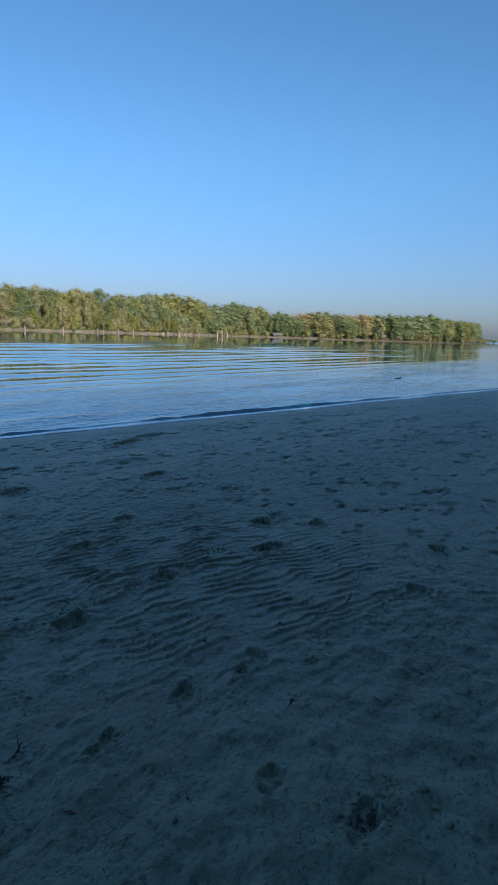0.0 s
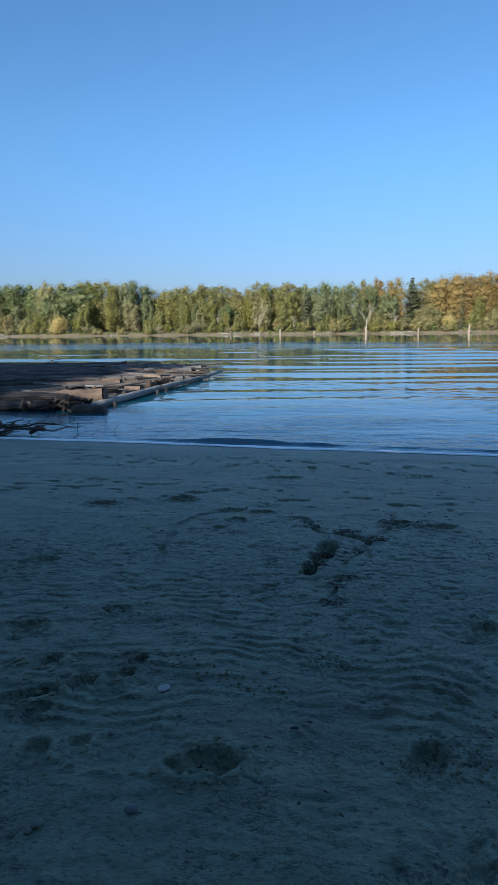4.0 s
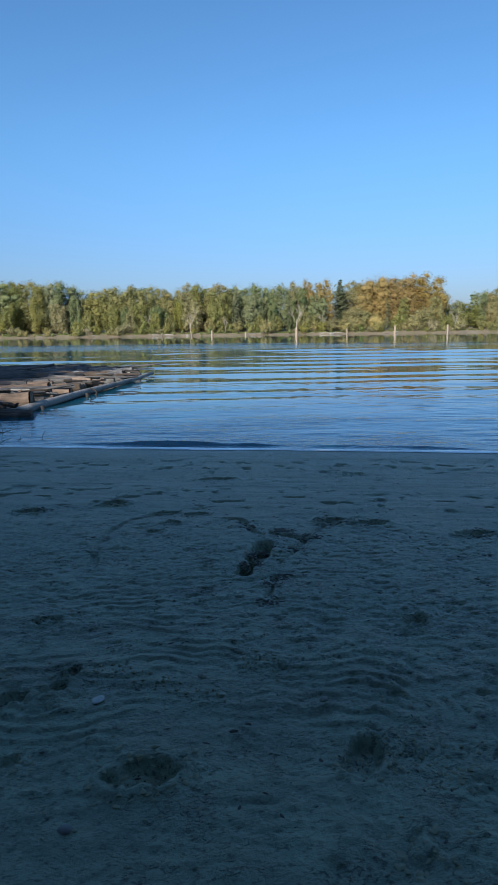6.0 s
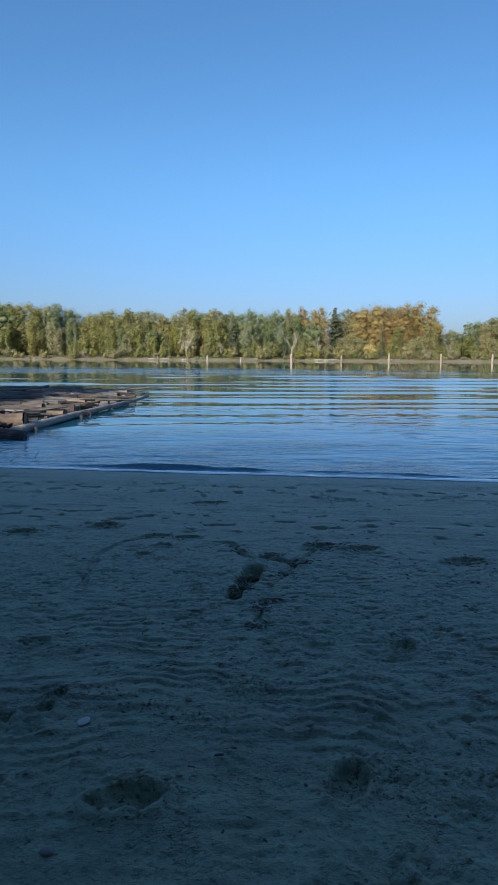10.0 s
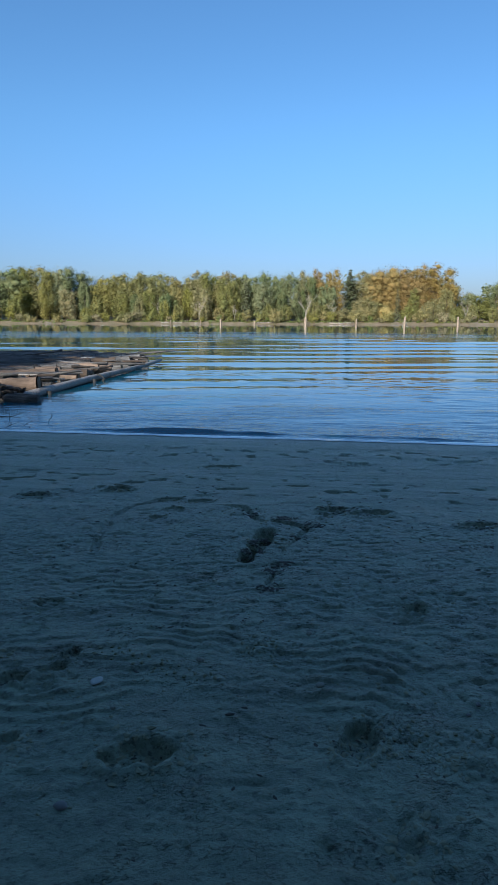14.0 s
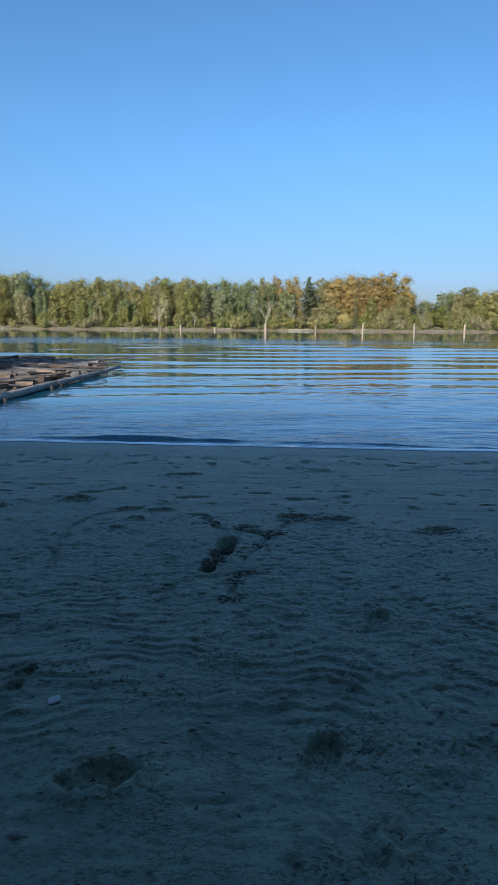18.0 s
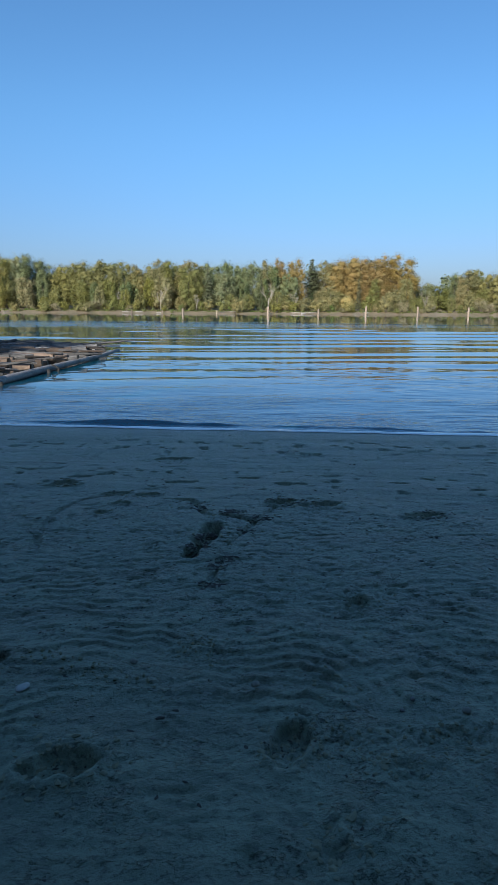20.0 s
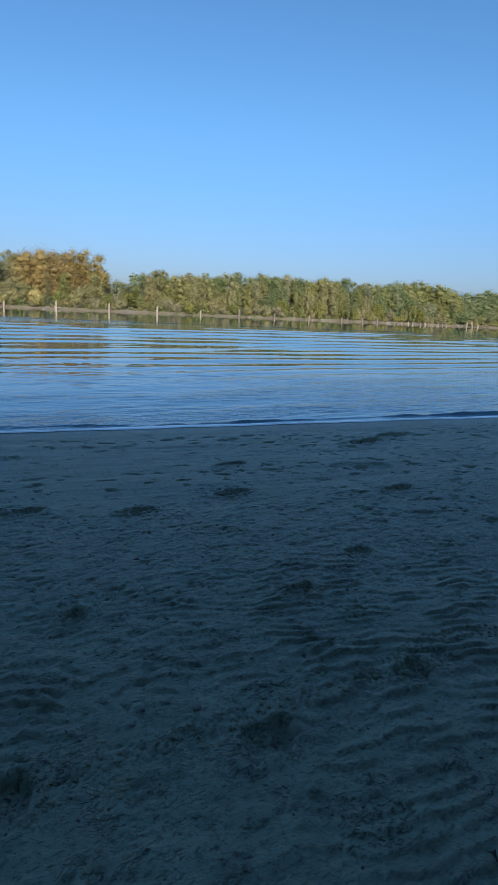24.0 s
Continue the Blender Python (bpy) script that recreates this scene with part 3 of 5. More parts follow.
    tagged(ob, "grey rippled river sand with foot marks, rising to an added unseen bank", "sand beach", kind="structure")
    global SURFACE
    SURFACE = (xs, ys, Z)
    return ob


def sand_z(x, y):
    """Height of the finished sand."""
    xs, ys, Z = SURFACE
    i, j = int(np.clip(np.searchsorted(ys, y), 1, len(ys) - 1)), int(np.clip(np.searchsorted(xs, x), 1, len(xs) - 1))
    return float(min(Z[i, j], Z[i - 1, j], Z[i, j - 1], Z[i - 1, j - 1]))


def build_water():
    xs = np.concatenate((widening(-24, -2500, 0.8, 1.12)[::-1], lines([(-23.6, -6, 0.4), (-6, 14, 0.085), (14, 40, 0.3)]), widening(40, 2500, 0.8, 1.06)))
    vs = np.concatenate((lines([(-0.45, 1.6, 0.03), (1.6, 9, 0.05), (9, 15, 0.09), (15, 80, 0.25)]), widening(75, 4200, 0.5, 1.12)))
    X, V = np.meshgrid(xs, vs)
    Y = 11.75 - 0.2 * X + V
    off = V / 1.02
    Z = np.zeros_like(X)
    # the long wake of a passed boat: crests along the river, fading towards the near bank and upstream
    bend = 0.9 * cloud(X * 0.022, Y * 0.03, 7, 2) + 0.5 * cloud(X * 0.09, Y * 0.15, 9, 3)
    yy = np.maximum(Y + 0.03 * X + bend * (0.4 + Y / 40), 6.0)
    lam = 1.6 + 0.0018 * yy ** 2
    phase = np.arctan(yy * 0.03354) / 0.05367
    side = step(-6, 20, X + 0.25 * (Y - 20))
    reach = step(14, 19, Y) * (1 - step(54, 74, Y)) * (0.18 + 0.82 * side)
    broad = np.log(yy / (0.155 + 0.0015 * yy)) / 0.155
    swell = (1 - 0.6 * side) * step(16, 21, Y) * (1 - step(50, 66, Y)) * np.clip(0.65 + 1.0 * cloud(X * 0.07, Y * 0.12, 95, 3), 0.0, 1.5)
    Z += 0.0034 * (0.155 * yy + 0.0015 * yy ** 2) * swell * np.sin(2 * math.pi * broad)
    group = np.clip(0.7 + 0.25 * step(4, 25, X) + 1.1 * cloud(X * 0.06, Y * 0.13, 15, 3), 0.05, 1.6)
    Z += 0.0054 * lam * reach * group * (np.sin(2 * math.pi * phase) + 0.22 * np.sin(4 * math.pi * phase + 0.6))
    across = Y - 0.13 * X + 0.6 * cloud(X * 0.05, Y * 0.06, 23, 2)
    Z += 0.011 * reach * (1 - step(34, 50, Y)) * np.clip(0.4 + 1.2 * cloud(X * 0.07, Y * 0.1, 29, 2), 0, 1.4) * np.sin(2 * math.pi * across / 3.3)
    s2 = Y * 0.98 - 0.16 * X + 0.8 * cloud(X * 0.05, Y * 0.08, 19, 2)
    Z += 0.004 * step(12, 16, Y) * (1 - step(70, 100, Y)) * np.sin(2 * math.pi * s2 / 2.1)
    # small wind ripples on the shallows
    fresh = 0.35 + 0.65 * step(-0.5, 0.4, cloud(X * 0.12, V * 0.35, 43, 3))
    Z += 0.0075 * fresh * step(0.2, 1.0, off) * (1 - step(8, 17, off)) * cloud(X * 2.1, V * 3.4 + 0.25 * X, 45, 3)
    # a low wavelet about to run up the sand
    lift = np.clip(0.72 + 0.85 * cloud(X * 0.22, X * 0 + 3.3, 25, 3) + 0.25 * cloud(X * 2.2, X * 0, 26, 2), 0.05, 1) * step(-1.5, 1.0, X) * (1 - 0.5 * step(14, 24, X))
    centre = 0.25 + 0.08 * cloud(X * 0.3, X * 0, 27, 2)
    face = np.where(off < centre, 0.055, 0.2) * (1 + 0.25 * cloud(X * 2.5, X * 0 + 2, 49, 2))
    Z += 0.08 * lift * np.exp(-((off - centre) / face) ** 2)
    Z += 0.014 * np.exp(-((off - 1.7) / 0.3) ** 2) * (0.5 + 0.5 * cloud(X * 0.3, X * 0 + 1, 33, 2))
    Z += 0.004 * step(-0.1, 0.6, off) * (1 - step(3, 6, off)) * cloud(X * 1.6, V * 5, 35, 2)
    Z -= 0.04 * (1 - step(-0.42, -0.2, off))
    ob = new("water", grid_of("water", X, Y, Z, WATER))
    return tagged(ob, "calm blue river with long wake ripples reflecting the trees", "river", kind="structure")


def build_foam_glint():
    # white strip that carries the waterline's sky reflection as well as foam
    n = 460
    xs = np.linspace(-9, 40, n)
    t = np.linspace(0, 1, 5)
    X = np.repeat(xs[None], 5, 0)
    run = 0.10 * cloud(xs * 0.45, xs * 0, 3, 3) + 0.03 * cloud(xs * 2.5, xs * 0, 4, 2)
    wide = np.clip(0.19 + 0.1 * cloud(xs * 0.7, xs * 0 + 5, 6, 3), 0.02, 0.24)
    off = -0.05 + run[None] * 0.5 + (t[:, None] - 0.5) * wide[None]
    Y = 11.75 - 0.2 * X + off * 1.02
    Z = np.maximum(land(X, Y), 0.0) + 0.006 + 0.018 * np.sin(t * math.pi)[:, None] + 0.003 * cloud(X * 12, off * 30, 9, 2)
    ob = new("shore_foam_glint", grid_of("shore_foam_glint", X, Y, Z, FOAM_GLINT))
    return tagged(ob, "thin white line of foam and painted sky glint along the sandy waterline", "foam", kind="stuff")


def build_hills():
    az = np.radians(np.linspace(-60, 110, 260))
    deg = np.degrees(az)
    el = 0.45 + 3.3 * np.exp(-((deg + 10) / 9) ** 2) * 0.98 + 1.6 * np.exp(-((deg - 21) / 9) ** 2) + 2.15 * np.exp(-((deg - 53) / 5.5) ** 2) + 0.7 * np.exp(-((deg - 61) / 3) ** 2)
    el += 0.12 * cloud(deg * 0.35, deg * 0, 3, 4)
    far = 4300.0
    top = far * np.tan(np.radians(np.maximum(el, 0.2)))
    r = np.array([0.0, 0.35, 0.75, 1.0])
    back = np.array([0, 90, 200, 330.0])
    R = far + back[:, None]
    X, Y = R * np.sin(az), R * np.cos(az)
    Z = r[:, None] * top[None] - (r[:, None] == 0) * 30
    ob = new("backdrop", grid_of("backdrop", X, Y, Z, HILL))
    return tagged(ob, "hazy blue hills beyond the far bank", "hills", kind="structure")


build_ground()
build_water()
build_foam_glint()
build_hills()


# ---- trees ----
def leaf_quads(centres, normals, size, rs):
    n = len(centres)
    nrm = normals + rs.normal(0, 0.3, (n, 3))
    nrm /= np.linalg.norm(nrm, axis=1)[:, None] + 1e-9
    a = np.cross(nrm, rs.normal(0, 1, (n, 3)))
    a /= np.linalg.norm(a, axis=1)[:, None] + 1e-9
    b = np.cross(nrm, a)
    s = (size * rs.uniform(0.6, 1.4, n))[:, None]
    k = rs.uniform(0.5, 0.95, n)[:, None]
    return np.stack((centres - a * s, centres - b * s * k, centres + a * s * rs.uniform(0.7, 1.2, (n, 1)), centres + b * s * k), 1)


def lobed_crown(lobes, count, size, rs, fill=0.3):
    """Leaf clumps on and in a set of lobes (x, y, z, radius, flattening)."""
    lobes = np.array(lobes)
    w = lobes[:, 3] ** 2
    which = rs.choice(len(lobes), count, p=w / w.sum())
    v = rs.normal(0, 1, (count, 3))
    v /= np.linalg.norm(v, axis=1)[:, None]
    rr = rs.uniform(fill, 1.05, count) ** 0.6
    lump = 1 + 0.16 * np.sin(v[:, 0] * 7 + which) * np.cos(v[:, 2] * 6 + which * 2.1)
    L = lobes[which]
    c = L[:, :3] + v * (L[:, 3] * rr * lump)[:, None] * np.stack((np.ones(count), np.ones(count), L[:, 4]), 1)
    c = c + rs.uniform(-0.2, 0.2, (count, 3)) * L[:, 3:4]
    # leaves face out of their lobe and out of the whole crown
    out = c - np.average(lobes[:, :3], axis=0, weights=w)
    out /= np.linalg.norm(out, axis=1)[:, None] + 1e-6
    return leaf_quads(c, v * 0.65 + out * 0.35 + np.array((0, 0, 0.1)), size, rs)


def clump_cores(lobes, rs, share=0.42):
    """The dense inside of each leaf clump: a lumpy shell that fills its lobe."""
    bm = bmesh.new()
    bmesh.ops.create_icosphere(bm, subdivisions=1, radius=1.0)
    base = np.array([v.co[:] for v in bm.verts])
    tri = np.array([[v.index for v in f.verts] for f in bm.faces])
    bm.free()
    vs, fs = [], []
    for i, (x, y, z, r, flat) in enumerate(lobes):
        ph = rs.uniform(0, 6.28, 6)
        k = 1 + 0.12 * np.sin(base @ np.array((4.1, 2.3, 3.0)) + ph[0]) * np.cos(base @ np.array((-2.0, 4.4, 2.7)) + ph[1]) + 0.09 * np.sin(base @ np.array((8.0, -6.0, 7.0)) + ph[2]) + rs.normal(0, 0.05, len(base))
        vs.append(base * (k * r * share)[:, None] * np.array((1, 1, flat)) + np.array((x, y, z)))
        fs.append(tri + i * len(base))
    return np.concatenate(vs), np.concatenate(fs)


def crown_mesh(name, lobes, count, size, rs, material, fill=0.4):
    """Clump cores and loose leaves in one mesh."""
    v1, f1 = clump_cores(lobes, rs)
    q = lobed_crown(lobes, count, size, rs, fill).reshape(-1, 3)
    me = bpy.data.meshes.new(name)
    verts = np.concatenate((v1, q))
    n3, n4 = len(f1), len(q) // 4
    me.vertices.add(len(verts))
    me.vertices.foreach_set("co", verts.astype(np.float32).ravel())
    loops = np.concatenate((f1.ravel(), len(v1) + np.arange(n4 * 4)))
    me.loops.add(len(loops))
    me.loops.foreach_set("vertex_index", loops.astype(np.int32))
    me.polygons.add(n3 + n4)
    me.polygons.foreach_set("loop_start", np.concatenate((np.arange(n3) * 3, n3 * 3 + np.arange(n4) * 4)).astype(np.int32))
    me.materials.append(material)
    me.update()
    me.validate()
    me.polygons.foreach_set("use_smooth", np.ones(len(me.polygons), dtype=bool))
    return me


def limbs_to(lobes, height_, base, rs, sides=6, every=1):
    pieces = []
    lean = rs.uniform(-0.4, 0.4, 2)
    pts = [(lean[0] * t * t, lean[1] * t * t, height_ * t) for t in (0, 0.08, 0.3, 0.55, 0.8, 0.95)]
    pieces.append(tube(pts, [base * 1.35, base, base * 0.82, base * 0.6, base * 0.32, base * 0.1], sides + 2, 0.06))
    for x, y, z, r, f in lobes[::every]:
        z0 = max(z - 2.0 - 0.4 * math.hypot(x, y), 0.1 * height_)
        t = z0 / height_
        a = Vector((lean[0] * t * t, lean[1] * t * t, z0))
        b = Vector((x, y, z))
        m = a.lerp(b, 0.5) + Vector((0, 0, -0.25))
        k = base * (0.45 - 0.3 * t)
        pieces.append(tube([a, m, b], [k, k * 0.7, k * 0.25], sides, 0.05))
    return join(pieces)


def broadleaf(name, kind, label, category, tall, spread, leaves, size, seed, low=0.12, leaders=5):
    """A tree of several upright leaders, each hung with clumps, under a rounded top."""
    rs = np.random.default_rng(seed)
    lobes = []
    for i in range(leaders):
        a = i * 2 * math.pi / leaders + rs.uniform(-0.5, 0.5)
        off = spread * rs.uniform(0.38, 0.6) if i else 0.1 * spread
        top = tall * (1.0 - 0.24 * (off / spread) ** 1.5 + rs.uniform(-0.03, 0.03) if i else 1.0)
        n = 9
        for k in range(n):
            u = (k + rs.uniform(0.2, 0.8)) / n if k < n - 1 else 1.0
            r = spread * rs.uniform(0.22, 0.4)
            girth = off * (0.6 + 0.6 * math.sin(math.pi * min(1.0, 0.15 + 0.7 * u)))
            z = tall * low + r * 0.6 + (top - r * 1.55 - tall * low) * u
            jitter = spread * 0.15
            lobes.append((girth * math.cos(a) + rs.uniform(-jitter, jitter), girth * math.sin(a) + rs.uniform(-jitter, jitter), z, r, rs.uniform(1.0, 1.45)))
    root = tagged(new(name), label, category)
    v, f = limbs_to(lobes, tall * 0.9, 0.012 * tall + 0.05, rs, 6, 3)
    part("trunk", mesh_of("trunk", v, f, TRUNK), root, "grey-brown trunk and limbs")
    part("crown", crown_mesh("crown", lobes, leaves, size, rs, LEAF[kind]), root)
    return root


def fir(name, label, tall, spread, seed):
    rs = np.random.default_rng(seed)
    root = tagged(new(name), label, "conifer")
    pieces = [tube([(0, 0, 0), (0, 0, tall * 0.5), (0, 0, tall)], [0.3, 0.18, 0.03], 7)]
    cs, ns = [], []
    z = tall * 0.1
    while z < tall * 0.985:
        reach = spread * (1 - z / tall) ** 0.8 + 0.25
        k = 7 if z < tall * 0.75 else 5
        a0 = rs.uniform(0, 6.28)
        for i in range(k):
            a = a0 + i * 2 * math.pi / k + rs.uniform(-0.3, 0.3)
            ln = reach * rs.uniform(0.65, 1.15)
            tip = Vector((math.cos(a) * ln, math.sin(a) * ln, z - 0.28 * ln))
            pieces.append(tube([(0, 0, z), tip], [0.05, 0.015], 4, cap=False))
            m = max(3, int(ln * 6))
            for q in range(m):
                t = (q + 0.6) / m
                side = rs.normal(0, 0.32 * (1 - 0.5 * t) + 0.05, 3)
                cs.append((tip.x * t + side[0], tip.y * t + side[1], z + (tip.z - z) * t + side[2] * 0.5 - 0.1))
                ns.append((math.cos(a) * 0.5, math.sin(a) * 0.5, 0.8))
        z += 0.55 + 0.25 * rs.uniform()
    v, f = join(pieces)
    part("trunk", mesh_of("trunk", v, f, TRUNK), root, "straight brown trunk with branches")
    part("crown", quads_of("crown", leaf_quads(np.array(cs), np.array(ns), 0.34, rs), LEAF["fir"]), root)
    return root


def shrub(name, kind, label, tall, spread, leaves, seed):
    rs = np.random.default_rng(seed)
    lobes = []
    for i in range(9):
        a = rs.uniform(0, 6.28)
        q = rs.uniform(0, 0.7) * spread
        r = spread * rs.uniform(0.3, 0.52)
        lobes.append((q * math.cos(a), q * math.sin(a), max(r * 0.6, tall * rs.uniform(0.2, 0.86) * (1 - 0.4 * q / spread)), r, tall / spread * 0.6))
    root = tagged(new(name), label, "shrub")
    v, f = join([tube([(0, 0, -0.2), (x * 0.4, y * 0.4, z * 0.5), (x, y, z)], [0.09, 0.06, 0.02], 5) for x, y, z, r, fl in lobes])
    part("stems", mesh_of("stems", v, f, TRUNK), root)
    part("crown", crown_mesh("crown", lobes, leaves, 0.2, rs, LEAF[kind], 0.5), root)
    return root


def bare_tree(name, label, tall, seed):
    rs = random.Random(seed)
    pieces = []

    def grow(p, d, ln, r, level):
        q = p + d * ln
        m = p.lerp(q, 0.5) + Vector((rs.uniform(-1, 1), rs.uniform(-1, 1), 0)) * ln * 0.05
        pieces.append(tube([p, m, q], [r, r * 0.8, r * 0.6], 6 if level < 2 else 4, cap=False))
        if level < 5:
            for _ in range(3 if level else 4):
                e = (d + Vector((rs.uniform(-1, 1), rs.uniform(-1, 1), rs.uniform(-0.1, 0.6))) * 0.75).normalized()
                grow(p.lerp(q, rs.uniform(0.55, 1.0)), e, ln * rs.uniform(0.5, 0.72), r * 0.55, level + 1)

    grow(Vector((0, 0, -0.3)), Vector((0.03, 0, 1)).normalized(), tall * 0.42, tall * 0.011, 0)
    v, f = join(pieces)
    root = tagged(new(name), label, "dead tree")
    part("trunk", mesh_of("trunk", v, f, PALE), root, "bleached bare trunk and branches")
    return root


def stand(ob, m, size):
    """A copy of a tree at a place, turned and grown to size."""
    c = copy_thing(ob, m)
    c.scale = size
    return c


TREE_LABEL = {
    "olive": "tall olive-green cottonwood on the far river bank",
    "yellow": "yellowing cottonwood on the far river bank",
    "rust": "rust-brown autumn tree on the far river bank",
    "dark": "dark green broadleaf tree on the far river bank",
}
KINDS, LIGHT = {}, {}
for j, kind in enumerate(("olive", "yellow", "rust", "dark")):
    KINDS[kind] = []
    for i, (sp, lo, stems) in enumerate(((6.2, 0.05, 5), (4.8, 0.04, 4), (7.8, 0.08, 7))):
        KINDS[kind].append(broadleaf("cottonwood_tree", kind, TREE_LABEL[kind], "tree", 22.0, sp, 8400, 0.2, 100 + 10 * j + i, lo, stems))
    LIGHT[kind] = [broadleaf("cottonwood_tree", kind, TREE_LABEL[kind], "tree", 22.0, 6.6, 2600, 0.33, 150 + j, 0.05, 5)]
FIRS = [fir("fir_tree", "dark green fir among the far bank trees", 22.0, 3.6, 200 + i) for i in range(2)]
SHRUBS = [shrub("bank_shrub", k, l, 5.0, 3.2, 620, 300 + i) for i, (k, l) in enumerate((
    ("yellow", "bright yellow-green willow shrub by the far waterline"), ("olive", "olive-green shrub on the far bank"),
    ("brush", "pale brown leafless brush on the far bank"), ("grass", "low green undergrowth on the far bank")))]
SHRUBS.append(shrub("bank_shrub", "gold", "full round yellow bush at the far waterline", 9.5, 6.2, 3200, 310))
BARE = [bare_tree("dead_tree", "bleached dead tree standing on the far bank", 14.0, 400 + i) for i in range(2)]
for k in [t for ts in (*KINDS.values(), *LIGHT.values()) for t in ts] + FIRS + SHRUBS + BARE:
    k["group"] = "far bank woods"

# skyline of the far woods: bearing in degrees from straight across, and how high the tops stand, in degrees
SKYLINE = [(-62, 3.2), (-40, 3.5), (-28, 3.6), (-23.6, 3.7), (-18.5, 4.1), (-14.7, 4.4), (-11.7, 4.0), (-9.4, 3.45), (-7.7, 3.95), (-5.1, 4.2), (-3.1, 3.4),
           (-1.6, 3.9), (1, 4.2), (4, 4.05), (7, 4.1), (10, 4.3), (13.9, 4.45), (16.7, 4.7), (20.6, 4.65), (21.6, 3.4), (22.5, 3.2), (23.6, 2.7), (25.5, 3.7),
           (28, 3.45), (34.8, 3.55), (42, 3.6), (45, 3.2), (48.5, 3.5), (51.5, 3.25), (53.2, 2.5), (55.6, 2.85), (57.8, 2.6), (58.6, 2.15), (61.4, 2.05),
           (64, 2.5), (65, 2.2), (72, 2.3), (77.2, 1.7), (78.2, 1.0)]


def top_angle(bearing):
    return float(np.interp(bearing, [a for a, _ in SKYLINE], [b for _, b in SKYLINE]))


def species(bearing):
    table = [(-26, "dark olive olive"), (-15.5, "olive olive dark"), (-13.5, "yellow olive"), (-10.5, "dark dark olive"), (-7, "olive olive yellow"), (-3, "yellow olive olive dark"),
             (1.5, "olive yellow olive"), (3.2, "yellow olive"), (7.5, "dark dark fir olive dark olive"), (11, "olive olive rust"), (12.5, "rust"), (14, "rust fir olive"), (19.5, "rust rust rust rust olive"),
             (21, "rust rust olive"), (25, "dark olive"), (27, "olive yellow"), (45, "olive olive olive dark yellow"), (52, "dark dark olive"), (58, "dark dark olive"), (80, "dark dark olive dark rust dark")]
    for edge, names in table:
        if bearing < edge:
            return rnd.choice(names.split())
    return "dark"


def far_wood():
    """Three ranks: a tall close back rank along the skyline, lower trees before it, and young ones at the edge."""
    eye = (1.45, 1.35, 1.93)
    ranks = ((23, 6.0, 0.94, 1.02, 1.4), (15, 7.4, 0.5, 0.92, 1.05), (9.5, 8.5, 0.25, 0.46, 0.9))
    for rank, (back, gap, least, most, girth) in enumerate(ranks):
        x = -300.0
        while x < 688:
            px = x + rnd.uniform(-1.5, 1.5)
            py = float(far_bank(px)) + back + rnd.uniform(-2.5, 2.5)
            b = math.degrees(math.atan2(px - eye[0], py - eye[1]))
            near = -27 < b < 50
            x += gap * rnd.uniform(0.7, 1.35) * (1.0 if near else 1.5)
            if py > 1000 or (rank and rnd.random() < (0.12 if rank == 1 else 0.25)):
                continue
            g = height(px, py)
            top = math.hypot(px - eye[0], py - eye[1]) * math.tan(radians(top_angle(b))) + eye[2] - g
            tall = max(3.5, top * rnd.uniform(least, most) * (1.08 if b < 0 else rnd.uniform(0.93, 1.07) if b > 24 and rank == 0 else 1.03))
            if 21.1 < b < 23.8:
                tall *= (0.8, 0.6, 0.8)[rank]
            if rank == 1 and 11 < b < 21:
                tall *= 0.72
            kind = species(b)
            if rank and kind == "rust":
                kind = rnd.choice(("olive", "fir", "fir", "dark"))
            if rank == 2 and kind in ("dark", "fir") and b < 50:
                kind = rnd.choice(("olive", "yellow"))
            tree = rnd.choice(FIRS if kind == "fir" else KINDS[kind][1 if rank else 2:] if b > 50 else KINDS[kind] if near and rank < 2 else LIGHT[kind])
            k = tall / 22.0
            wide = (0.4 + 0.6 * k) * girth * rnd.uniform(0.7, 1.3) * (1.0 if near else 1.55)
            stand(tree, pose(px, py, g - 0.15, 0, 0, rnd.uniform(0, 360)), (wide, wide, k))


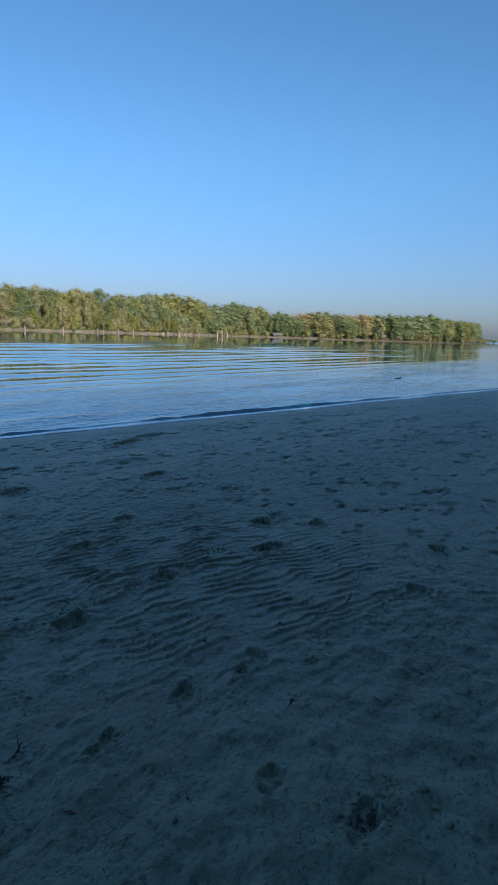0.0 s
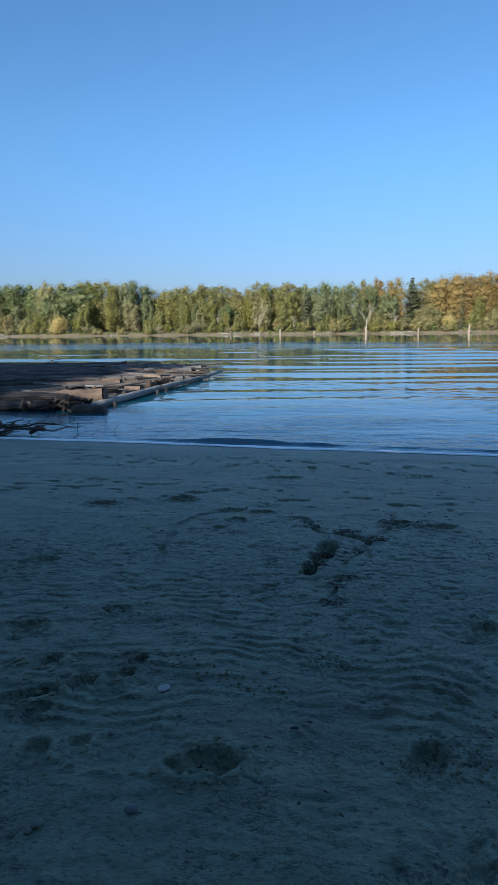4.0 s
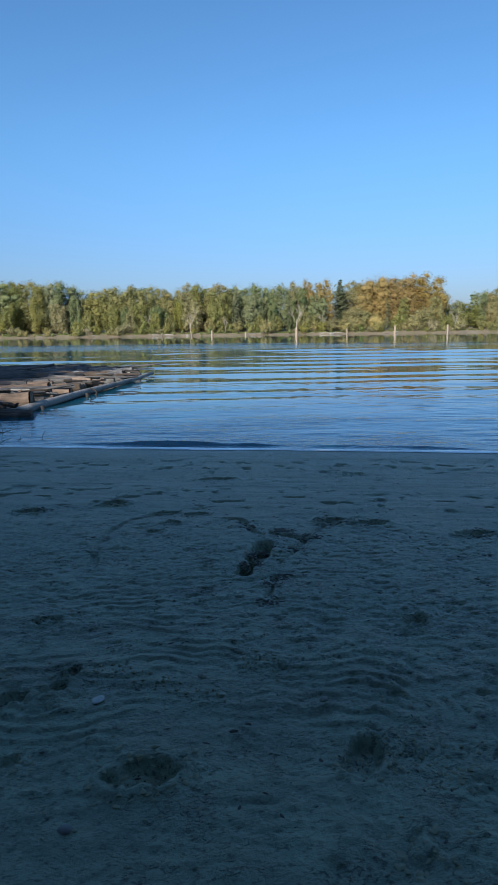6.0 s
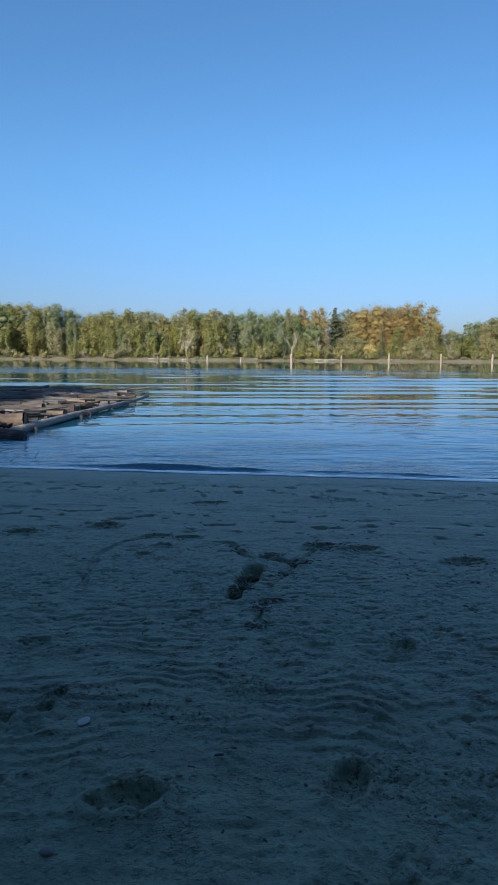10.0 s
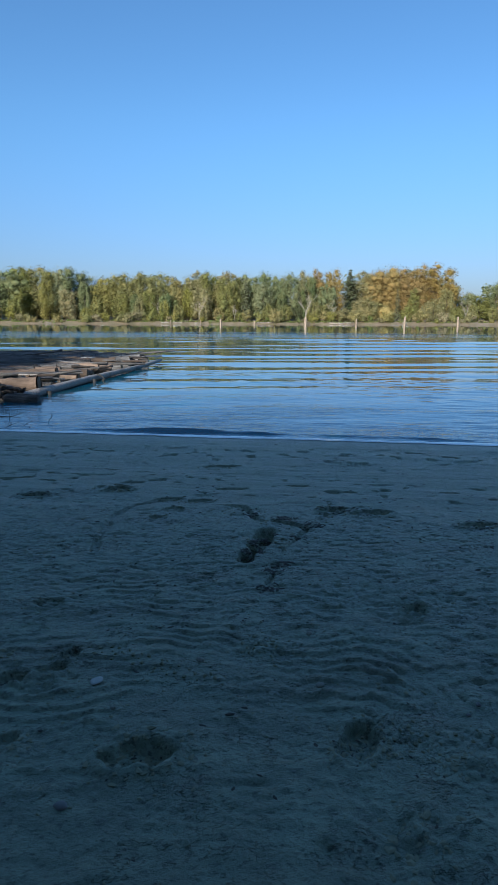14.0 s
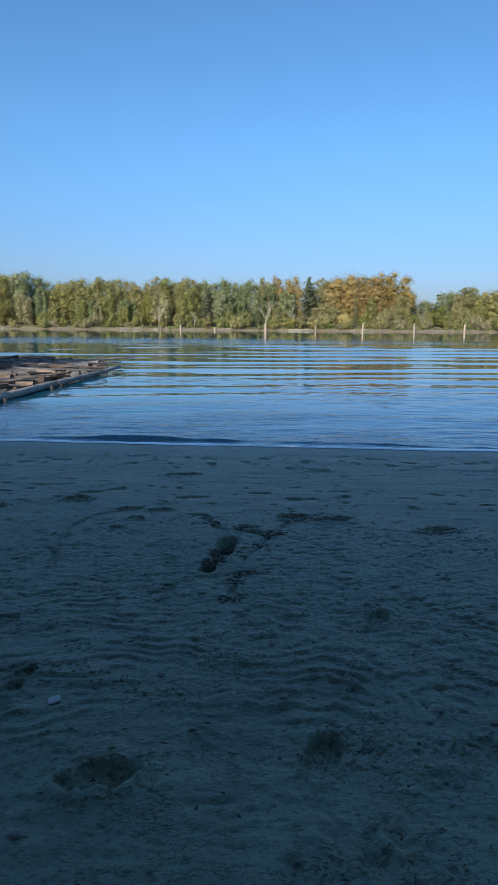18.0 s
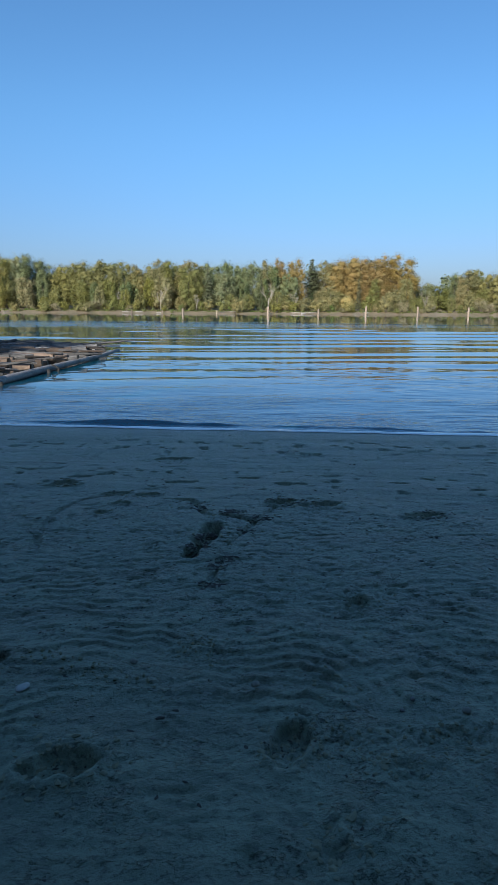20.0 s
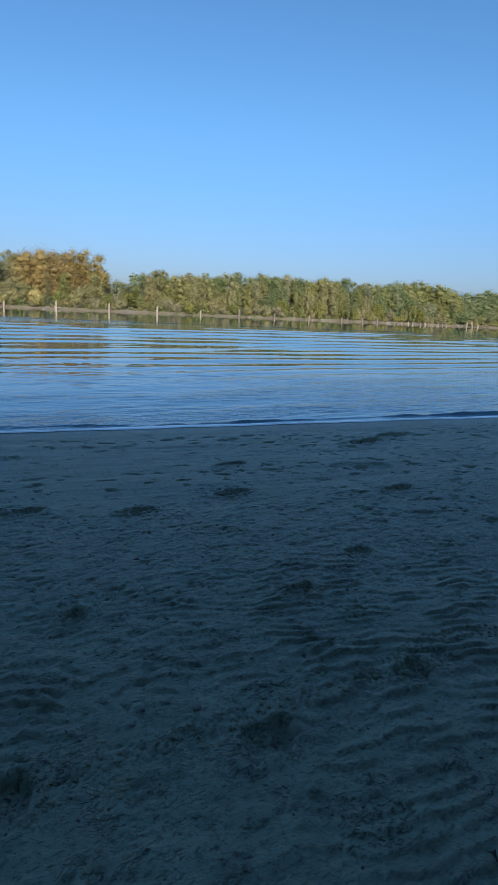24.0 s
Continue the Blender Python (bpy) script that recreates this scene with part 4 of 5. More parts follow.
def far_undergrowth():
    x = -300.0
    while x < 680:
        yb = float(far_bank(x))
        py = yb + rnd.uniform(2.2, 7.0)
        b = math.degrees(math.atan2(x, py))
        if 0 < b < 9:
            pick = rnd.choice((0, 1, 3, 3, 3, 2))
        elif 21 < b < 25:
            pick = rnd.choice((1, 2, 2))
        else:
            pick = rnd.choice((0, 0, 1, 1, 2, 3))
        k = rnd.uniform(0.35, 1.25) * (0.45 if pick == 3 else 1.0)
        stand(SHRUBS[pick], pose(x, py, height(x, py) - 0.1, 0, 0, rnd.uniform(0, 360)), (k * 1.1, k * 1.1, k * rnd.uniform(0.8, 1.3)))
        x += rnd.uniform(2.3, 4.8) * (1 if x < 260 else 1.5)
    # the full yellow bush, the green bushes under the rusty trees, and the dead trees
    for b, back, pick, k in ((-19.0, 2.6, 4, 0.95), (13.9, 7, 0, 1.2), (15.6, 8, 4, 0.8), (17.6, 8, 1, 1.5), (19.2, 7, 2, 1.4), (31.5, 7, 0, 1.5), (41, 8, 0, 1.9), (44.5, 8, 0, 1.6)):
        px, py = 1.4 + math.tan(radians(b)) * (258 + back), 258 + back
        stand(SHRUBS[pick], pose(px, py, height(px, py) - 0.1, 0, 0, b * 7), (k, k, k))
    for i, (b, back, k) in enumerate(((8.7, 5.5, 1.0), (-1.0, 7, 0.75), (2.2, 7, 0.6), (11.2, 7, 0.7), (-4.5, 7, 0.65), (22.6, 9, 0.7), (9.6, 8, 0.6), (43.5, 6, 0.7))):
        px, py = 1.4 + math.tan(radians(b)) * (258 + back), 258 + back
        stand(BARE[i % 2], pose(px, py, height(px, py) - 0.1, 0, 0, 47 * i), (k, k, k))


far_wood()
far_undergrowth()


def woods_behind():
    """The mass of crowns behind the first trees, joined."""
    rs = np.random.default_rng(77)
    quads = []
    for x in np.arange(-320, 680, 5.5):
        px = x + rs.uniform(-2, 2)
        py = float(far_bank(px)) + 30 + rs.uniform(-3, 3)
        if py > 900:
            continue
        g = height(px, py)
        b = math.degrees(math.atan2(px - 1.4, py - 1.4))
        tall = (math.hypot(px - 1.4, py - 1.4) * math.tan(radians(top_angle(b))) + 1.9 - g) * rs.uniform(0.78, 0.97) * (0.8 if 20.9 < b < 23.9 else 1.0)
        lobes = [(px + rs.uniform(-3.4, 3.4), py + rs.uniform(-2, 2), g + tall * t, 3.0 * (1.1 - 0.4 * t), 1.0) for t in np.linspace(0.03, 0.9, 10)]
        quads.append(lobed_crown(lobes, 700, 0.6, rs, 0.3))
    ob = new("woods_behind", quads_of("woods_behind", np.concatenate(quads), LEAF["dark"]))
    tagged(ob, "dense dark green woods behind the far bank trees", "woods", kind="stuff")


woods_behind()


def distant_woods():
    """Low wooded shore far down the river, past the point, joined."""
    rs = np.random.default_rng(79)
    quads = []
    for b in np.arange(73.0, 100.0, 0.3):
        px, py = 1700 * math.sin(radians(b)), 1700 * math.cos(radians(b))
        for _ in range(2):
            quads.append(lobed_crown([(px + rs.uniform(-5, 5), py + rs.uniform(-5, 5), rs.uniform(2, 9), rs.uniform(4, 7), 1.0)], 60, 1.6, rs, 0.3))
    ob = new("distant_woods", quads_of("distant_woods", np.concatenate(quads), LEAF["dark"]))
    tagged(ob, "low hazy wooded shore far down the river", "woods", kind="stuff")


distant_woods()


def bank_grass():
    """Low grass and weeds on the far bank, down to the waterline, joined."""
    rs = np.random.default_rng(78)
    quads = []
    for x in np.arange(-300, 240, 1.3):
        px = x + rs.uniform(-1, 1)
        py = float(far_bank(px)) + rs.uniform(3.0, 6.5)
        g = height(px, py)
        r = rs.uniform(0.4, 1.0)
        quads.append(lobed_crown([(px, py, g + 0.2, r, 0.7), (px + 0.9, py + 0.4, g + 0.2, r * 0.8, 0.6)], 60, 0.2, rs, 0.4))
    ob = new("bank_grass", quads_of("bank_grass", np.concatenate(quads), LEAF["grass"]))
    tagged(ob, "rough green grass along the far waterline", "grass", kind="stuff")


bank_grass()
# the first of each kind stands in the woods as well
for i, ob in enumerate([t for ts in (*KINDS.values(), *LIGHT.values()) for t in ts] + FIRS + SHRUBS + BARE):
    px = -150 + 9.0 * i
    ob.matrix_basis = pose(px, 291 + (i % 3) * 2, height(px, 291) - 0.1, 0, 0, 40 * i)
    ob.scale = (0.8, 0.8, 0.7)


# ---- wooded bank behind, added out of view to shade the beach ----
def unseen_shade_wood():
    kinds = LIGHT["olive"] + LIGHT["dark"]
    slope = math.tan(radians(SUN_AZ - 180))
    rs = random.Random(31)

    def plant(px, py, w, k):
        c = stand(rs.choice(kinds), pose(px, py, height(px, py) - 0.2, 0, 0, rs.uniform(0, 360)), (w, w, k))
        c.name = "bank_tree"
        tagged(c, "unseen broadleaf tree added on the near bank to cast shade", "tree", "near bank woods")

    # tall close stand up the river, added unseen to shade most of the raft
    for d in (22, 25, 28, 31, 34, 37):
        for i in range(24):
            across = -7.0 - 3.5 * i - (d % 2) * 1.2 - (i > 0) * rs.uniform(0, 0.8)
            py = 7.5 - 1.02 * d - 0.2 * across + rs.uniform(-0.8, 0.8)
            plant(across - slope * (22 - py), py, 0.44, rs.uniform(0.92, 1.0))
    # lower unseen trees, added so that their shade ends on its front logs
    for across, py, k in ((-4.1, -13, 0.52), (-5.8, -13, 0.6), (-7.6, -13, 0.66), (-4.9, -16, 0.63), (-3.7, -16, 0.58), (-6.6, -16, 0.66), (-8.4, -16, 0.72)):
        plant(across - slope * (22 - py), py, 0.42, k)
    # lower unseen woods, added to shade the beach alone
    for d, gap in ((17.5, 5.2), (24, 5.6), (30, 5.0), (37, 6.0)):
        x = -95.0
        while x < 100:
            px = x + rs.uniform(-1, 1)
            py = 11.75 - 0.2 * px - 1.02 * d + rs.uniform(-1, 1)
            x += gap * rs.uniform(0.85, 1.15)
            k, w = rs.uniform(0.62, 0.75), 0.95
            raft = px + slope * (22 - py)
            patch = abs(px + slope * (6 - py) - 14.8)
            if d < 20:
                k, w = 0.44 + 0.16 * (px > 6), 0.7
            elif raft < -5:
                continue
            elif raft < 7:
                k = 0.33
            if d < 20 and patch < 6:
                k, w = 0.3, 0.6
            elif patch < 1.2:
                k, w = 0.1, 0.3
            elif patch < 6.6 and raft > 7:
                w = (patch + 0.75) / 7.0
            plant(px, py, w, k)


unseen_shade_wood()


# ---- old pilings and driftwood along the far waterline ----
def piling(tall, thick, seed):
    rs = random.Random(seed)
    root = tagged(new("river_piling"), "weathered pale timber piling standing in the river", "piling", "line of pilings")
    pts = [(0, 0, -1.8), (0.02, 0, 0), (0.03, 0.02, tall * 0.55), (0.05, 0.03, tall)]
    v, f = tube(pts, [thick * 1.05, thick, thick * 0.92, thick * 0.8], 12, 0.07, seed)
    part("post", mesh_of("post", v, f, PILE), root)
    v, f = tube([(0.05, 0.03, tall - 0.03), (0.06, 0.03, tall + 0.18 * thick + 0.1), (0.1, 0.02, tall + thick * rs.uniform(0.5, 1.1))], [thick * 0.78, thick * 0.55, thick * 0.1], 10, 0.12, seed + 1)
    part("worn_top", mesh_of("worn_top", v, f, PALE), root, "splintered bleached top")
    return root


PILES = [piling(t, w, 500 + i) for i, (t, w) in enumerate(((2.9, 0.5), (3.1, 0.46), (1.9, 0.42), (1.3, 0.3)))]
row = [(-14.5, 255, 3), (-2.5, 256, 3), (5.7, 255, 2), (19.5, 256, 3), (40.4, 255, 0), (61.5, 255, 2), (81.8, 255, 1), (104.4, 255, 1), (127, 255, 0), (149.4, 255, 2), (171, 255, 1),
       (193, 255.5, 2), (216, 255.5, 2), (240, 256, 2), (256, 256, 2), (268, 256, 2)]
for i, (px, py, which) in enumerate(row):
    copy_thing(PILES[which], pose(px, py, 0, rnd.uniform(-1.5, 1.5), rnd.uniform(-1.5, 1.5), i * 67))
for i in range(20):
    px = 284 + i * 3.1 + rnd.uniform(-0.9, 0.9)
    copy_thing(PILES[3], pose(px, 256.5 + rnd.uniform(-1, 1), rnd.uniform(-0.9, 0.1), rnd.uniform(-4, 4), rnd.uniform(-4, 4), i * 41))
for i, ob in enumerate(PILES):
    ob.matrix_basis = pose(352 + 6 * i, 256.5, 0, 0, 0, 30 * i)


def drift_log(length, thick, seed, material, name="drift_log", label="bleached driftwood log lying on the far shore"):
    rs = random.Random(seed)
    root = tagged(new(name), label, "driftwood log", "stranded driftwood")
    pts = [(length * (t - 0.5), rs.uniform(-0.02, 0.02) * length, rs.uniform(-0.01, 0.01) * length) for t in (0, 0.2, 0.45, 0.7, 1)]
    v, f = tube(pts, [thick * 1.2, thick, thick * 0.95, thick * 0.85, thick * 0.65], 9, 0.08, seed)
    part("trunk", mesh_of("trunk", v, f, material), root)
    return root


FAR_LOGS = [drift_log(l, w, 600 + i, GREY if i % 2 else PALE) for i, (l, w) in enumerate(((6, 0.17), (3.5, 0.14), (11, 0.2), (2.5, 0.16)))]
for i in range(30):
    px = rnd.uniform(-150, 420)
    py = float(far_bank(px)) + rnd.uniform(0.6, 4.0)
    copy_thing(FAR_LOGS[rnd.choice((1, 1, 3, 3))], pose(px, py, height(px, py) + 0.15, rnd.uniform(-3, 3), rnd.uniform(-4, 4), rnd.gauss(0, 35)))
for i, ob in enumerate(FAR_LOGS):
    px = (54, -12, 57, 22)[i]
    ob.matrix_basis = pose(px, 260.5, height(px, 260.5) + 0.2, 0, (0, 3, -2, 6)[i], (4, -10, 2, 15)[i])


# ---- the log raft ----
def raft_log(length, thick, seed, material, label):
    rs = random.Random(seed)
    root = tagged(new("raft_log"), label, "log", "logs of the raft")
    n = 16
    pts = [(-length * t, rs.uniform(-0.03, 0.03), rs.uniform(-0.02, 0.02)) for t in np.linspace(0, 1, n)]
    radii = [thick * (1.03 - 0.25 * i / (n - 1)) for i in range(n)]
    v, f = tube(pts, radii, 14, 0.08, seed, cap=False)
    part("trunk", mesh_of("trunk", v, f, material), root)
    for sgn, p, r in ((1, pts[0], radii[0]), (-1, pts[-1], radii[-1])):
        ring = [(p[0] + 0.012 * sgn * rs.uniform(0.2, 1), p[1] + r * 0.98 * math.cos(a), p[2] + r * 0.98 * math.sin(a)) for a in [2 * math.pi * k / 14 for k in range(14)]]
        inner = [(p[0] + 0.02 * sgn, p[1] + r * 0.5 * math.cos(a), p[2] + r * 0.5 * math.sin(a)) for a in [2 * math.pi * k / 14 for k in range(14)]]
        fs = [(k, (k + 1) % 14, 14 + (k + 1) % 14, 14 + k) for k in range(14)] + [tuple(range(14, 28))]
        if sgn < 0:
            fs = [q[::-1] for q in fs]
        part("cut_end", mesh_of("cut_end", ring + inner, fs, END, False), root, "brown sawn log end")
    return root


RAFT = [raft_log(l, w, 700 + i, m, t) for i, (l, w, m, t) in enumerate((
    (11.0, 0.125, BARK, "dark bark-covered log floating in the raft"), (13.0, 0.15, BARK, "dark bark-covered log floating in the raft"), (9.0, 0.11, DULL, "grey weathered log floating in the raft"),
    (12.0, 0.12, BARK, "dark bark-covered log floating in the raft"), (10.0, 0.135, DULL, "grey weathered log floating in the raft"), (2.6, 0.19, PEELED, "short peeled orange-brown log on the raft"),
    (1.9, 0.16, DULL, "short grey log piled on the raft"), (6.0, 0.14, PEELED, "peeled brown log floating in the raft"), (7.0, 0.15, DULL, "grey weathered log floating in the raft"), (12.5, 0.1, BARK, "thin dark log floating in the raft"), (9.5, 0.085, DULL, "thin grey log floating in the raft")))]
LONG = (11, 13, 9, 12, 10, 2.6, 1.9, 6, 7, 12.5, 9.5)


def boom_x(y):
    return -3.17 + (y - 15.9) * 0.197


y = 16.5
while y < 32.3:
    x = boom_x(min(y, 29.5)) - 0.3 - (abs(rnd.gauss(0, 1.0)) if y < 29 else (y - 29) * 0.9 + rnd.uniform(0, 2))
    z = rnd.uniform(0.02, 0.14)
    end, first = x, True
    while end > -34:
        which = rnd.choice((7, 0, 2, 5, 8, 4)) if first and y > 17.2 else rnd.choice((0, 1, 2, 3, 3, 4, 8))
        copy_thing(RAFT[which], pose(end, y, z, rnd.uniform(0, 360), rnd.uniform(-0.4, 0.4), rnd.gauss(0, 0.9)))
        end -= LONG[which] + rnd.uniform(0.1, 0.6)
        first = False
    y += rnd.uniform(0.36, 0.44)
# the big front log on its thin neighbour, and short logs and butts along the boom
top_logs = [(1, -3.75, 16.75, 0.25, 0), (5, -2.95, 17.35, 0.27, 2), (5, -3.1, 19.9, 0.3, 4), (7, -2.5, 23.4, 0.28, 1), (5, -2.2, 25.3, 0.3, 9), (6, -1.8, 26.4, 0.3, 16), (6, -1.5, 27.6, 0.3, -8), (6, -2.3, 28.9, 0.28, 22), (7, -3.4, 21.6, 0.28, -2)]
for which, x, y, z, turn in top_logs:
    copy_thing(RAFT[which], pose(x, y, z, rnd.uniform(0, 360), rnd.uniform(-1, 1), turn))
# close upper tier of thin logs
y = 17.0
while y < 31.8:
    end = boom_x(min(y, 29)) - 1.3 - abs(rnd.gauss(0, 1.1)) - max(0, y - 29.5)
    z = 0.24 + rnd.uniform(-0.03, 0.08)
    while end > -26:
        which = rnd.choice((9, 9, 10, 9, 3))
        copy_thing(RAFT[which], pose(end, y, z, rnd.uniform(0, 360), rnd.uniform(-0.3, 0.3), rnd.gauss(0, 0.7)))
        end -= LONG[which] + rnd.uniform(0.05, 0.5)
    y += rnd.uniform(0.26, 0.36)
for i, ob in enumerate(RAFT):
    ob.matrix_basis = pose(-9.5 - i * 0.6, 17.6 + 1.35 * i, 0.36, 50 * i, 0, rnd.gauss(0, 2))


def root_mess():
    """Torn roots and bark at the corner of the raft."""
    root = tagged(new("root_mess"), "dark torn roots and bark caught at the raft corner", "driftwood", "raft debris")
    rs = random.Random(15)
    for i in range(36):
        p = Vector((-3.75 + rs.gauss(0, 0.3), 16.3 + rs.gauss(0, 0.12), 0.12 + rs.uniform(-0.1, 0.2)))
        d = Vector((rs.uniform(-1, 1), rs.uniform(-0.6, 0.3), rs.uniform(-0.5, 0.4))).normalized()
        ln = rs.uniform(0.12, 0.42)
        pts = [p + d * ln * t + Vector((rs.uniform(-1, 1), rs.uniform(-1, 1), rs.uniform(-1, 1))) * 0.03 for t in (0, 0.35, 0.7, 1)]
        r = rs.uniform(0.015, 0.06)
        v, f = tube(pts, [r, r, r * 0.7, r * 0.25], 6, 0.15, i)
        part("root", mesh_of("root", v, f, SODDEN), root)
    v, f = tube([(-3.35, 16.0, 0.03), (-3.0, 15.97, 0.04), (-2.6, 15.93, 0.02)], [0.17, 0.16, 0.15], 12, 0.1, 41)
    part("stump", mesh_of("stump", v, f, SODDEN), root, "short black waterlogged log end")
    return root


root_mess()


def boom_stick():
    root = tagged(new("boom_stick"), "long pale grey boom log lashed along the raft edge", "boom log")
    a, b = Vector((-3.15, 16.1, 0.06)), Vector((-0.74, 28.4, 0.16))
    pts = [a.lerp(b, t) + Vector((0.03 * math.sin(t * 9), 0, 0.02 * math.sin(t * 7))) for t in np.linspace(0, 1, 12)]
    v, f = tube(pts, [0.115 - 0.05 * t for t in np.linspace(0, 1, 12)], 12, 0.04, 3)
    part("trunk", mesh_of("trunk", v, f, GREY), root)
    for t, ln in ((0.115, 0.45), (0.36, 0.2)):
        p = a.lerp(b, t)
        v, f = tube([p + Vector((0.16, -0.12, 0.02)), p + Vector((0.18, -0.14, -0.12)), p + Vector((0.17, -0.14, -ln))], [0.05, 0.055, 0.05], 8, 0.08, 5)
        part("peg", mesh_of("peg", v, f, ROPE), root, "dark wooden peg hanging at the water")
    p = a.lerp(b, 0.40)
    loop = [p + Vector((0.06 + 0.22 * math.sin(s), -0.1, 0.12 - 0.26 * (s / 2.6))) for s in np.linspace(0, 2.9, 10)]
    v, f = tube(loop, [0.028] * 10, 6)
    part("lashing", mesh_of("lashing", v, f, ROPE), root, "bent wire lashing")
    return root


boom_stick()


def board(length, wide, seed):
    rs = random.Random(seed)
    root = tagged(new("broken_board"), "splintered grey board lying on the raft logs", "board", "raft debris")
    x0, x1, h = -length / 2, length / 2, 0.025
    j = [rs.uniform(-0.12, 0.12) for _ in range(4)]
    v = [(x0 + j[0], -wide / 2, -h), (x1 + j[1], -wide / 2, -h), (x1 + j[2], wide / 2, -h), (x0 + j[3], wide / 2, -h),
         (x0 + j[0], -wide / 2, h), (x1 + j[1], -wide / 2, h), (x1 + j[2] * 0.5, wide / 2, h), (x0 + j[3], wide / 2, h)]
    f = [(0, 3, 2, 1), (4, 5, 6, 7), (0, 1, 5, 4), (1, 2, 6, 5), (2, 3, 7, 6), (3, 0, 4, 7)]
    part("plank", mesh_of("plank", v, f, PEELED if seed % 4 == 0 else DULL, False), root)
    return root


BOARDS = [board(l, w, 800 + i) for i, (l, w) in enumerate(((0.8, 0.1), (0.5, 0.09), (1.0, 0.07), (0.4, 0.12)))]
STICKS = [drift_log(l, w, 840 + i, m, "raft_stick", t) for i, (l, w, m, t) in enumerate((
    (1.3, 0.03, GREY, "thin grey branch caught on the raft logs"), (0.8, 0.045, SODDEN, "dark broken branch caught on the raft logs"), (1.9, 0.05, DULL, "long grey stick lying across the raft logs")))]
for i in range(70):
    y = 27.2 + rnd.gauss(0, 1.3) if i % 2 else rnd.uniform(17, 29)
    x = boom_x(y) - 0.35 - abs(rnd.gauss(0, 1.1)) - (0.5 if i % 2 else 0)
    spin = (rnd.gauss(0, 10), rnd.gauss(0, 3), rnd.gauss(0, 30))
    copy_thing(BOARDS[i % 4] if i % 5 == 0 else STICKS[i % 3], pose(x, y, 0.33 + rnd.uniform(-0.05, 0.06), *spin))
for i, ob in enumerate(BOARDS + STICKS):
    ob.matrix_basis = pose(-4.2 - 0.3 * i, 26.0 + i * 0.5, 0.44, 8, i, 35 * i)
    if ob in STICKS:
        ob["group"] = "raft debris"


def mooring():
    post = tagged(new("mooring_post"), "dark timber mooring post standing in the river", "piling")
    v, f = tube([(0, 0, -1.8), (0.05, 0, 2), (0.1, 0, 4.4)], [0.3, 0.28, 0.25], 12, 0.05, 4)
    part("post", mesh_of("post", v, f, BARK), post)
    post.matrix_basis = pose(-23.5, 43, 0)
    cable = tagged(new("mooring_cable"), "thin dark cable sagging from a post to the raft", "cable")
    a, b = Vector((-23.3, 43, 4.1)), Vector((-12.6, 44.5, -0.1))
    pts = [a.lerp(b, t) - Vector((0, 0, 0.45 * 4 * t * (1 - t))) for t in np.linspace(0, 1, 20)]
    v, f = tube(pts, [0.03] * 20, 6)
    part("strand", mesh_of("strand", v, f, ROPE), cable)


mooring()


def floating_branch():
    root = tagged(new("floating_branch"), "short dark branch floating on the river", "branch")
    v, f = tube([(-0.25, 0, -0.05), (0, 0, 0.0), (0.18, 0.02, 0.02), (0.3, 0.02, 0.04)], [0.04, 0.045, 0.035, 0.015], 8, 0.12, 12)
    part("stem", mesh_of("stem", v, f, SODDEN), root)
    root.matrix_basis = pose(31.4, 11.4, 0, 0, 0, -25)


floating_branch()


def bank_shed():
    """A low dark shed at the far waterline."""
    root = tagged(new("bank_shed"), "low dark timber shed at the far waterline", "shed")
    w, d, h = 4.2, 2.4, 2.3
    v = [(-w, -d, 0), (w, -d, 0), (w, d, 0), (-w, d, 0), (-w, -d, h), (w, -d, h), (w, d, h), (-w, d, h), (-w, 0, h + 1.1), (w, 0, h + 1.1)]
    f = [(0, 1, 5, 4), (2, 3, 7, 6), (1, 2, 6, 9, 5), (3, 0, 4, 8, 7)]
    part("wall", mesh_of("wall", v, f, BARK, False), root)
    v, f = [], []
    for sgn in (-1, 1):
        k = len(v)
        v += [(-w - 0.4, sgn * (d + 0.5), h - 0.2), (w + 0.4, sgn * (d + 0.5), h - 0.2), (w + 0.4, 0, h + 1.15), (-w - 0.4, 0, h + 1.15)]
        v += [(a, b, c + 0.12) for a, b, c in v[k:k + 4]]
        f += [tuple(k + i for i in q) for q in ((0, 1, 2, 3), (7, 6, 5, 4), (0, 4, 5, 1), (1, 5, 6, 2), (2, 6, 7, 3), (3, 7, 4, 0))]
    part("roof", mesh_of("roof", v, f, BARK, False), root, "dark low-pitched roof")
    v = [(x, y, z) for z in (0, 1.9) for x, y in ((-0.9, -d - 0.06), (0.9, -d - 0.06), (0.9, -d + 0.02), (-0.9, -d + 0.02))]
    f = [(0, 1, 5, 4), (1, 2, 6, 5), (2, 3, 7, 6), (3, 0, 4, 7), (4, 5, 6, 7), (3, 2, 1, 0)]
    part("door", mesh_of("door", v, f, SODDEN, False), root, "black doorway boards")
    px = 432.0
    py = float(far_bank(px)) + 3.2
    root.matrix_basis = pose(px, py, height(px, py - 2) - 0.2, 0, 0, -20)


bank_shed()


